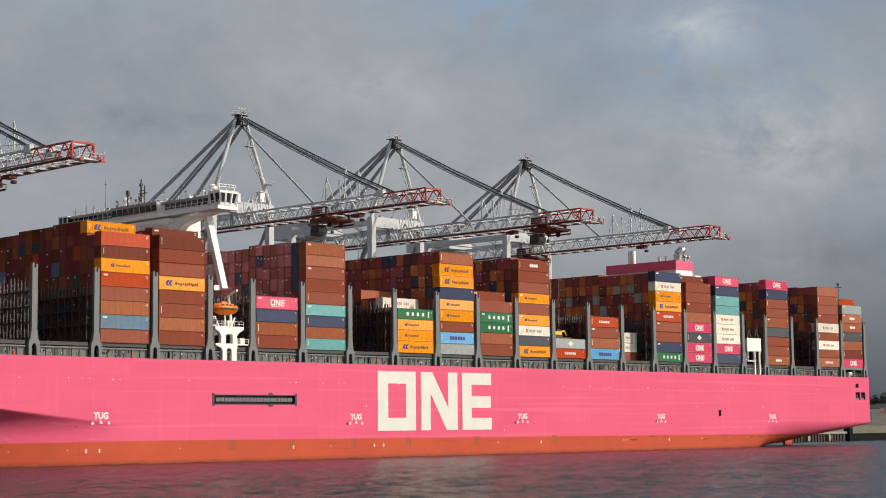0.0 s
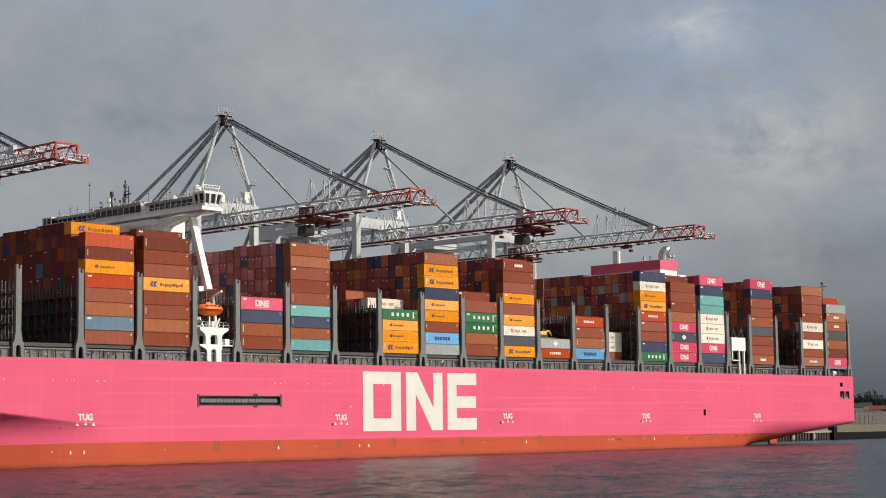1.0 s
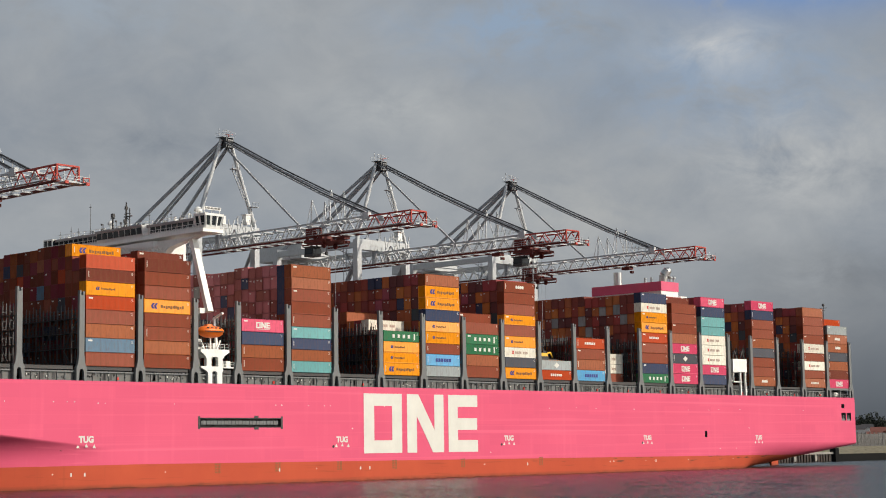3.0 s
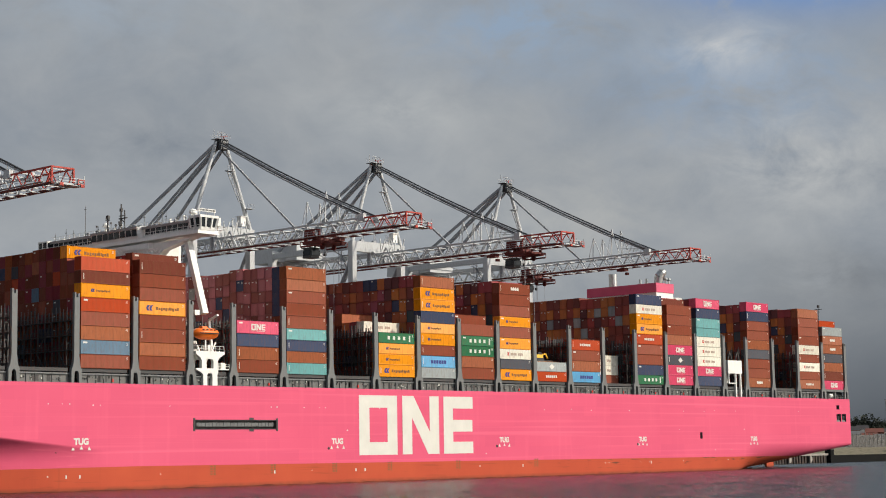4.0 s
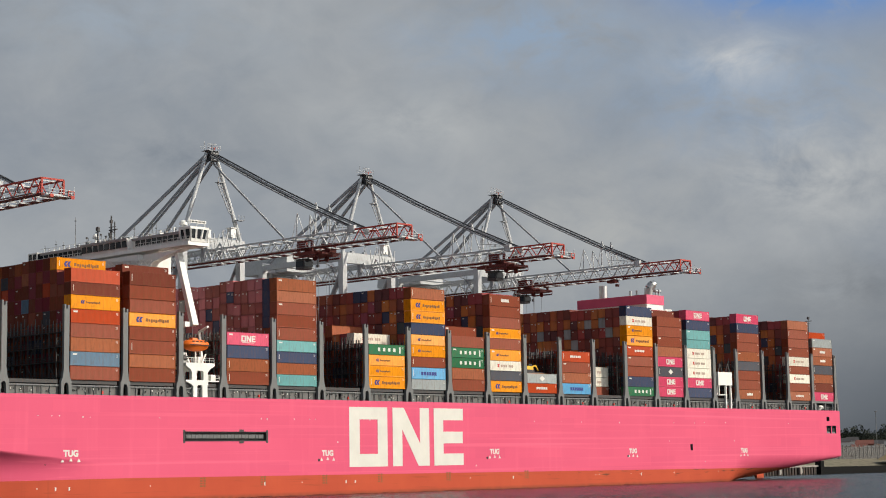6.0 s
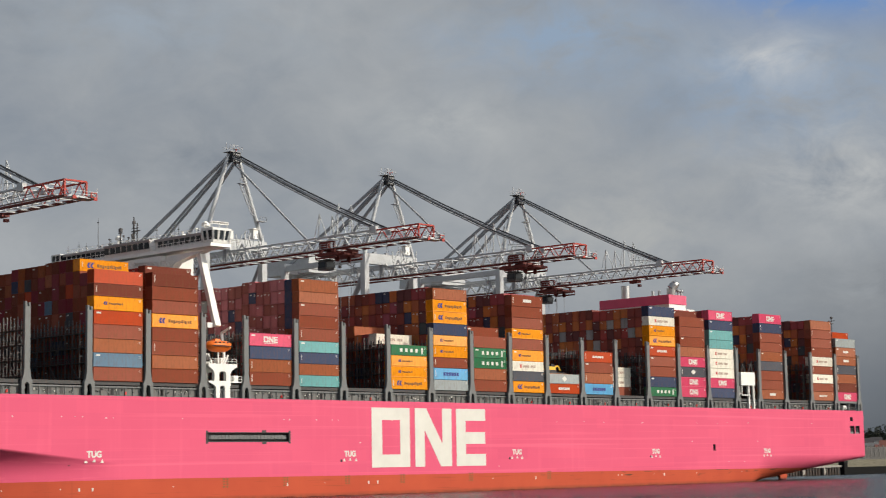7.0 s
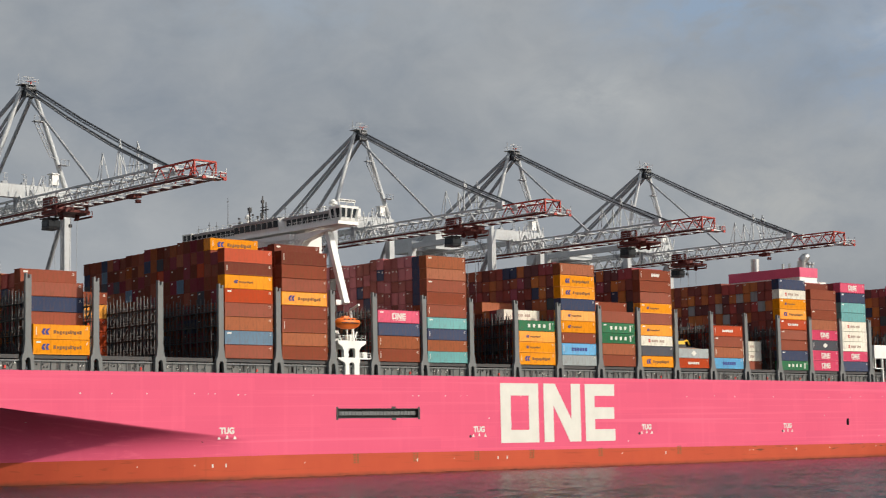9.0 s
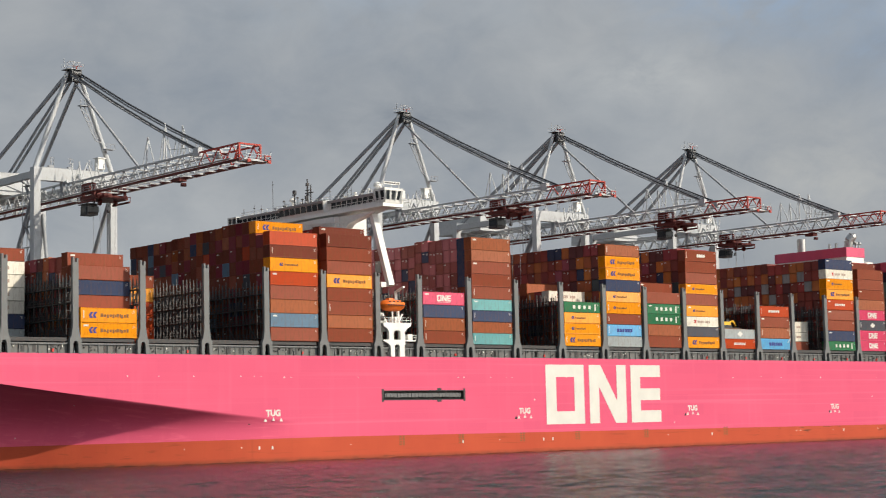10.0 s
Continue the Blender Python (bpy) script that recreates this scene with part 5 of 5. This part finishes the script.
def crane():
    t = thing("quay_crane", "pale grey ship-to-shore gantry crane with red boom tip", "crane", "gantry cranes along the quay")
    for sx in (-1, 1):
        for y in (WS, LS):
            leg = Geo().box(sx * 10 - 0.85, sx * 10 + 0.85, y - 0.95, y + 0.95, 5.4, 68.0)
            part("leg", leg, cranew, t)
            bg = Geo().box(sx * 10 - 4.5, sx * 10 + 4.5, y - 0.6, y + 0.6, 4.2, 5.6)
            for k in range(6):
                bg.tube((sx * 10 - 3.7 + 1.5 * k, y - 0.3, 3.95), (sx * 10 - 3.7 + 1.5 * k, y + 0.3, 3.95), 0.42, n=10)
            part("bogie", bg, craneg, t)
        part("side_beam", Geo().box(sx * 10 - 0.6, sx * 10 + 0.6, WS + 0.95, LS - 0.95, 65.6, 67.2), cranew, t)
        part("side_beam", Geo().box(sx * 10 - 0.5, sx * 10 + 0.5, WS + 0.95, LS - 0.95, 17, 19), cranew, t)
        part("leg_brace", Geo().tube((sx * 10, WS + 0.9, 62), (sx * 10, LS - 8, 19), 0.55).tube((sx * 10, LS - 0.9, 62), (sx * 10, LS - 8, 19), 0.45), craneg, t)
        # tall mast legs to the apex, and the back ties
        part("mast_leg", Geo().tube((sx * 10, WS, 68.0), (sx * 1.6, WS + 0.4, 91.2), 0.62, 0.5, 12), cranew, t)
        # darker grey than the mast: the tie's shadow side is put into its colour
        part("back_tie", Geo().beam((sx * 1.7, WS + 0.8, 90.4), (sx * 7.6, LS + 0.6, 67.8), 0.6, 0.8), craneg, t)
        part("rear_stay", Geo().beam((sx * 0.5, WS + 1.2, 90.4), (sx * 0.7, 106, 67.0), 0.4, 0.6), craneg, t)
        part("rear_post", Geo().beam((sx * 4.3, 105, 61.2), (sx * 4.3, 105, 67.6), 0.9), cranew, t)
        # boom truss
        g = Geo()
        truss(g, 11, WS - 2, 4.6, sx * 2.6, 61.2, 64.4)
        part("boom_truss", g, cranew, t)
        g = Geo()
        truss(g, TIP + 1.5, 11, 4.4, sx * 2.6, 61.2, 64.3, 0.36, 0.2)
        part("boom_end_truss", g, cranered, t, "red truss end of the boom")
        g = Geo()
        truss(g, WS - 2, LS + 24, 4.6, sx * 2.6, 61.2, 64.6)
        part("back_girder_truss", g, cranew, t)
        part("boom_rail", Geo().box(sx * 2.6 - 0.4, sx * 2.6 + 0.4, TIP + 1, WS - 2, 60.82, 61.2), cranedk, t, "dark red boom rail beam")
        part("boom_rail", Geo().box(sx * 2.6 - 0.4, sx * 2.6 + 0.4, WS - 2, LS + 24, 60.82, 61.2), cranedk, t)
        g = Geo()
        g.box(sx * 4.1 - 0.45, sx * 4.1 + 0.45, TIP + 2, LS + 20, 61.1, 61.2)
        for h in (0.55, 1.1):
            g.beam((sx * 4.5, TIP + 2, 61.2 + h), (sx * 4.5, LS + 20, 61.2 + h), 0.07)
        for i in range(45):
            g.box(sx * 4.5 - 0.035, sx * 4.5 + 0.035, TIP + 2 + 2.7 * i, TIP + 2.07 + 2.7 * i, 61.2, 62.3)
        part("walkway", g, cranew, t)
        # forestays
        part("forestay", cable((sx * 1.3, WS - 0.8, 91.0), (sx * 2.6, 10.9, 65.0), 0.7, 0.34), steel, t)
        part("forestay", cable((sx * 1.15, WS - 0.8, 90.5), (sx * 2.45, 11.6, 64.9), 0.8, 0.32), craneg, t)
        part("stay_bracket", Geo().box(sx * 2.6 - 0.5, sx * 2.6 + 0.5, 10.2, 12.2, 63.6, 65.4), cranew, t)
    part("inner_stay", Geo().beam((0, WS - 0.4, 88.6), (0, 38.0, 64.3), 0.46), craneg, t)
    tie_low, tie_top = Geo().beam((-2.6, 0, 60.8), (2.6, 0, 60.8), 0.3).mesh("cross_tie"), Geo().beam((-2.6, 0, 64.3), (2.6, 0, 64.3), 0.25).mesh("cross_tie")
    for i in range(17):
        for m in (tie_low, tie_top):
            part("cross_tie", m, cranew, t).location.y = TIP + 4 + 4.4 * i
    part("boom_tip_platform", Geo().box(-3.0, 3.0, TIP - 1.6, TIP + 1.5, 60.4, 60.6).box(-2.6, 2.6, TIP - 0.1, TIP + 0.2, 60.6, 61.1).box(2.0, 2.7, TIP - 1.2, TIP - 0.5, 60.6, 61.9), cranew, t)
    g = Geo()
    for h in (0.6, 1.2):
        g.beam((-3, TIP - 1.6, 60.6 + h), (3, TIP - 1.6, 60.6 + h), 0.09).beam((3, TIP - 1.6, 60.6 + h), (3, TIP + 1.5, 60.6 + h), 0.09).beam((-3, TIP - 1.6, 60.6 + h), (-3, TIP + 1.5, 60.6 + h), 0.09)
    for x in (-3, 0, 3):
        g.beam((x, TIP - 1.6, 60.6), (x, TIP - 1.6, 62.6), 0.1)
    tagged(part("tip_railing", g, cranew, t), kind="stuff")
    for sx in (-1, 1):
        part("boom_tip_buffer", Geo().box(sx * 2.5 - 0.4, sx * 2.5 + 0.4, TIP - 1.9, TIP - 1.6, 60.1, 60.7), cranered, t)
        part("boom_tip_brace", Geo().beam((sx * 2.6, TIP + 3.4, 61), (sx * 2.6, TIP + 1.5, 64.2), 0.24), cranered, t)
    part("boom_tip_frame", Geo().beam((-2.6, TIP + 1.5, 61), (-2.6, TIP + 1.5, 64.3), 0.35).beam((2.6, TIP + 1.5, 61), (2.6, TIP + 1.5, 64.3), 0.35).beam((-2.6, TIP + 1.5, 64.3), (2.6, TIP + 1.5, 64.3), 0.35), cranered, t)
    part("portal_beam", Geo().box(-9.15, 9.15, WS - 0.9, WS + 0.9, 65.0, 68.0), cranew, t)
    part("portal_beam", Geo().box(-9.15, 9.15, LS - 0.9, LS + 0.9, 65.0, 68.0), cranew, t)
    part("sill_beam", Geo().box(-9.15, 9.15, WS - 0.7, WS + 0.7, 9.5, 12.0), cranew, t)
    part("sill_beam", Geo().box(-9.15, 9.15, LS - 0.7, LS + 0.7, 9.5, 12.0), cranew, t)
    for sx in (-1, 1):
        part("hanger", Geo().box(sx * 3.0 - 0.4, sx * 3.0 + 0.4, WS - 0.6, WS + 0.6, 61.3, 65.0), craneg, t)
    part("machinery_house", Geo().box(-5.5, 5.5, LS - 6, LS + 14, 65.4, 71.0, 0.2), cranew, t)
    part("apex_head", Geo().box(-1.3, -0.9, WS - 1.4, WS + 1.3, 89.0, 91.7).box(0.9, 1.3, WS - 1.4, WS + 1.3, 89.0, 91.7).box(-0.9, 0.9, WS - 0.5, WS + 0.5, 89.4, 91.2).tube((-0.8, WS - 1.0, 90.9), (0.8, WS - 1.0, 90.9), 0.7, n=12).tube((-0.8, WS - 1.2, 89.2), (0.8, WS - 1.2, 89.2), 0.5, n=12), steel, t, "dark sheave head")
    ap = Geo().box(-2.4, 1.4, WS - 1.4, WS + 1.6, 91.8, 91.92)
    for h in (0.55, 1.1):
        ap.beam((-2.6, WS - 1.4, 92.1 + h), (1.8, WS - 1.4, 92.1 + h), 0.08).beam((-2.6, WS + 1.6, 92.1 + h), (1.8, WS + 1.6, 92.1 + h), 0.08)
    for x in (-2.6, -1.1, 0.4, 1.8):
        ap.box(x - 0.04, x + 0.04, WS - 1.44, WS - 1.36, 92.1, 93.3)
    ap.beam((0, WS, 92.1), (0, WS, 94.2), 0.16).beam((-1.4, WS, 93.9), (1.6, WS, 93.9), 0.14).beam((-2.6, WS, 92.1), (-2.6, WS, 94.4), 0.12)
    part("apex_platform", ap, craneg, t)
    ld = Geo().box(0.6, 3.0, WS - 2.0, WS - 0.6, 83.2, 83.4).beam((0.9, WS - 1.2, 83.2), (4.9, WS - 1.2, 75.6), 0.2).beam((2.0, WS - 1.2, 83.2), (5.6, WS - 1.2, 75.8), 0.2)
    for i in range(8):
        ld.beam((1.2 + 0.5 * i, WS - 1.2, 82.6 - 0.95 * i), (2.3 + 0.46 * i, WS - 1.2, 82.6 - 0.95 * i), 0.14)
    for x in (0.6, 1.8, 3.0):
        ld.beam((x, WS - 2.0, 83.3), (x, WS - 2.0, 84.6), 0.12)
    ld.beam((0.6, WS - 2.0, 84.6), (3.0, WS - 2.0, 84.6), 0.12).beam((4.9, WS - 1.2, 75.4), (7.6, WS - 0.2, 75.0), 0.2)
    part("mast_ladder", ld, craneg, t)
    sb = Geo().box(7.4, 9.6, WS - 2.2, WS - 0.6, 73.4, 73.55)
    for x in (7.4, 8.5, 9.6):
        sb.beam((x, WS - 2.2, 73.5), (x, WS - 2.2, 74.7), 0.1)
    part("mast_landing", sb.beam((7.4, WS - 2.2, 74.7), (9.6, WS - 2.2, 74.7), 0.1), craneg, t)
    pf = Geo().box(-8.8, 8.8, WS - 0.7, WS + 0.7, 68.05, 68.15)
    for x in (-6, -1, 4):
        pf.beam((x, WS, 68.1), (x, WS, 70.8), 0.16).box(x - 0.7, x + 0.5, WS - 0.4, WS + 0.4, 68.15, 68.7).beam((x - 0.6, WS, 70.6), (x + 0.7, WS, 70.6), 0.1).beam((x - 0.6, WS, 69.6), (x + 0.7, WS, 69.6), 0.1).beam((x + 0.7, WS, 68.2), (x + 0.7, WS, 70.6), 0.1)
    part("portal_equipment", pf, craneg, t)
    # small A posts that carry the folded stays on the boom
    for y, hgt in ((31.5, 6.2), (24.5, 8.2)):
        for sx in (-1, 1):
            g = Geo().beam((sx * 2.6, y, 64.4), (sx * 2.2, y, 64.4 + hgt), 0.24).beam((sx * 2.6, y - 3.2, 64.4), (sx * 2.2, y, 64.4 + hgt), 0.16).beam((sx * 2.6, y + 1.6, 64.4), (sx * 2.2, y, 64.4 + hgt), 0.13)
            part("stay_post", g, cranew, t)
    for sx in (-1, 1):
        g = Geo()
        for k in range(4):
            g.beam((sx * 2.6, 20.5 - 1.3 * k, 64.4), (sx * 2.6, 19.5 - 1.3 * k, 68.4 - 0.8 * k), 0.13)
        g.beam((sx * 2.7, 22, 66.4), (sx * 2.7, 14, 65.8), 0.12)
        part("service_frame", g, cranew, t)
    for y in (60, 63.5):
        for sx in (-1, 1):
            part("hinge_horn", Geo().beam((sx * 2.6, y, 64.5), (sx * 2.2 - 0.9, y, 68.8), 0.22).beam((sx * 2.6, y, 64.5), (sx * 2.2 + 1.2, y, 68.8), 0.22), cranew, t)
    # stair tower on the waterside leg, and hinge plates
    st_ = Geo()
    for i in range(12):
        z = 6.5 + 4.8 * i
        a, b = (WS + 1.4, WS + 4.6) if i % 2 else (WS + 4.6, WS + 1.4)
        st_.beam((-10, a, z), (-10, b, z + 4.8), 0.7, 0.22).box(-10.6, -9.4, min(a, b) - 0.5, max(a, b) + 0.5, z + 4.7, z + 4.8)
        st_.beam((-10.5, a, z + 1.1), (-10.5, b, z + 5.9), 0.08).beam((-9.5, a, z + 1.1), (-9.5, b, z + 5.9), 0.08)
    for x in (-10.6, -9.4):
        st_.beam((x, WS + 5.1, 5.5), (x, WS + 5.1, 66.0), 0.16)
    part("stair_tower", st_, craneg, t)
    for sx in (-1, 1):
        part("hinge_plate", Geo().beam((sx * 2.6, WS - 9.5, 61.3), (sx * 2.6, WS - 6.5, 66.0), 0.5, 0.3).beam((sx * 2.6, WS - 6.5, 66.0), (sx * 2.6, WS - 3.6, 61.3), 0.5, 0.3).beam((sx * 2.6, WS - 3.2, 61.3), (sx * 2.6, WS - 1.2, 65.4), 0.45, 0.3).beam((sx * 2.6, WS - 8.2, 63.4), (sx * 2.6, WS - 4.6, 63.4), 0.3), cranew, t)
        part("girder_brace", Geo().beam((sx * 5.6, WS + 1, 61.4), (sx * 9.4, WS + 9, 66.0), 0.3).beam((sx * 3.0, WS + 9, 61.4), (sx * 9.4, WS + 17, 66.0), 0.3).beam((sx * 2.6, WS + 18, 64.6), (sx * 9.4, WS + 26, 66.0), 0.3), cranew, t)
    part("portal_cabin", Geo().box(5.6, 7.4, WS - 1.4, WS + 0.4, 68.6, 71.2, 0.08).box(5.4, 7.6, WS - 1.6, WS + 0.6, 71.2, 71.4), white, t, "small white cabin on the portal beam")
    part("apex_davit", Geo().beam((-0.8, WS - 0.6, 92.7), (1.6, WS - 0.6, 92.9), 0.2).beam((0.3, WS - 0.6, 91.9), (0.3, WS - 0.6, 92.7), 0.22), cranered, t, "small red service davit")
    part("tip_cage", Geo().box(1.4, 2.9, TIP - 1.85, TIP - 0.9, 60.62, 60.75).box(1.4, 2.9, TIP - 1.85, TIP - 1.75, 61.5, 61.65).box(1.4, 1.55, TIP - 1.85, TIP - 1.75, 60.75, 61.5).box(2.75, 2.9, TIP - 1.85, TIP - 1.75, 60.75, 61.5), cranered, t)
    part("underside_gear", Geo().box(-0.9, 1.0, 21, 24.0, 59.8, 60.6).box(-0.5, 0.5, 20.4, 21.2, 58.6, 59.3), cranedk, t)
    return t


def trolley(parent):
    """Runs below the boom; local y is its place along the boom."""
    tr_ = part("trolley", Geo().box(-4.2, 4.2, -3.4, 3.4, 59.3, 60.1).box(-4.2, -3.7, -2.8, -2.2, 60.1, 62.8).box(-4.2, -3.7, 2.0, 2.8, 60.1, 62.8).box(3.7, 4.2, -2.8, -2.2, 60.1, 62.8).box(3.7, 4.2, 2.0, 2.8, 60.1, 62.8).box(-4.4, -3.6, -0.6, 2.4, 61.0, 63.0).box(3.6, 4.4, -0.6, 2.4, 61.0, 63.0).box(-3.0, 3.0, -5.2, -3.4, 59.3, 59.9), cranedk, parent, "dark red trolley")
    for sx in (-1, 1):
        part("hoist_frame", Geo().beam((sx * 4.2, -2.6, 62.8), (sx * 4.2, 2.6, 62.8), 0.3).beam((sx * 4.2, -2.5, 60.2), (sx * 4.2, 0, 62.7), 0.25).beam((sx * 4.2, 2.5, 60.2), (sx * 4.2, 0, 62.7), 0.25), cranedk, tr_)
        part("side_walk", Geo().box(sx * 4.45 - 0.15, sx * 4.45 + 0.15, -3.8, 3.8, 58.6, 59.0).beam((sx * 4.6, -3.8, 60.0), (sx * 4.6, 3.8, 60.0), 0.12).beam((sx * 4.6, -3.8, 58.8), (sx * 4.6, -3.8, 60.0), 0.12).beam((sx * 4.6, 3.8, 58.8), (sx * 4.6, 3.8, 60.0), 0.12), cranedk, tr_)
        part("rope_sheave", Geo().tube((sx * 2.0 - 0.2, -1.6, 58.6), (sx * 2.0 + 0.2, -1.6, 58.6), 0.7, n=12), cranedk, tr_)
        for yy in (-1.6, 1.4):
            part("hoist_rope", Geo().beam((sx * 2.0, yy, 59.4), (sx * 1.6, yy, 26.0), 0.07), craneg, tr_)
    part("hoist_motor", Geo().box(-2.6, 1.4, -1.4, 1.8, 60.1, 61.6, 0.2), cranedk, tr_)
    part("service_hook", Geo().beam((2.6, 2.4, 59.0), (2.6, 2.4, 57.6), 0.1).box(2.3, 2.9, 2.1, 2.7, 56.9, 57.6), dgrey, tr_)
    part("cab", Geo().box(-4.2, -1.4, 0.2, 3.4, 55.9, 58.3, 0.12).box(-4.4, -1.2, -0.2, 3.8, 58.3, 58.5), dgrey, tr_, "dark glazed operator cab")
    part("cab_window", Geo().box(-4.25, -1.35, -0.02, 0.15, 56.5, 57.9).box(-4.28, -4.2, 0.5, 3.1, 56.5, 57.9), glassd, tr_)
    part("cab_hanger", Geo().beam((-3.8, 1.8, 58.2), (-3.2, 1.0, 59.2), 0.25).beam((-1.8, 1.8, 58.2), (-1.8, 1.0, 59.2), 0.25), dgrey, tr_)
    return tr_


trolleys = {}
proto = crane()
proto.location.x = 8.0
cranes = {8: proto}
for c in (109, 168, 227):
    cranes[c] = copy_thing(proto, pose(c, 0, 0))
for c in cranes:
    trolleys[c] = trolley(cranes[c])


def motions():
    for c, rows in TROLLEY_RUN.items():
        if rows[-1][0] < 10.0:
            rows = rows + [(10.0, rows[-1][1])]
        walk(trolleys[c], [(t, pose(0, y, 0)) for t, y in rows])
    walk(clouds, [(0.0, pose(EYE[0], EYE[1], 0, 0, 0, 0)), (5.0, pose(EYE[0], EYE[1], 0, 0, 0, -1.9)), (10.0, pose(EYE[0], EYE[1], 0, 0, 0, -3.7))])
    walk(water, [(0.0, pose(0, 0, 0)), (5.0, pose(3.0, -1.5, 0)), (10.0, pose(6.0, -3.0, 0))])


motions()
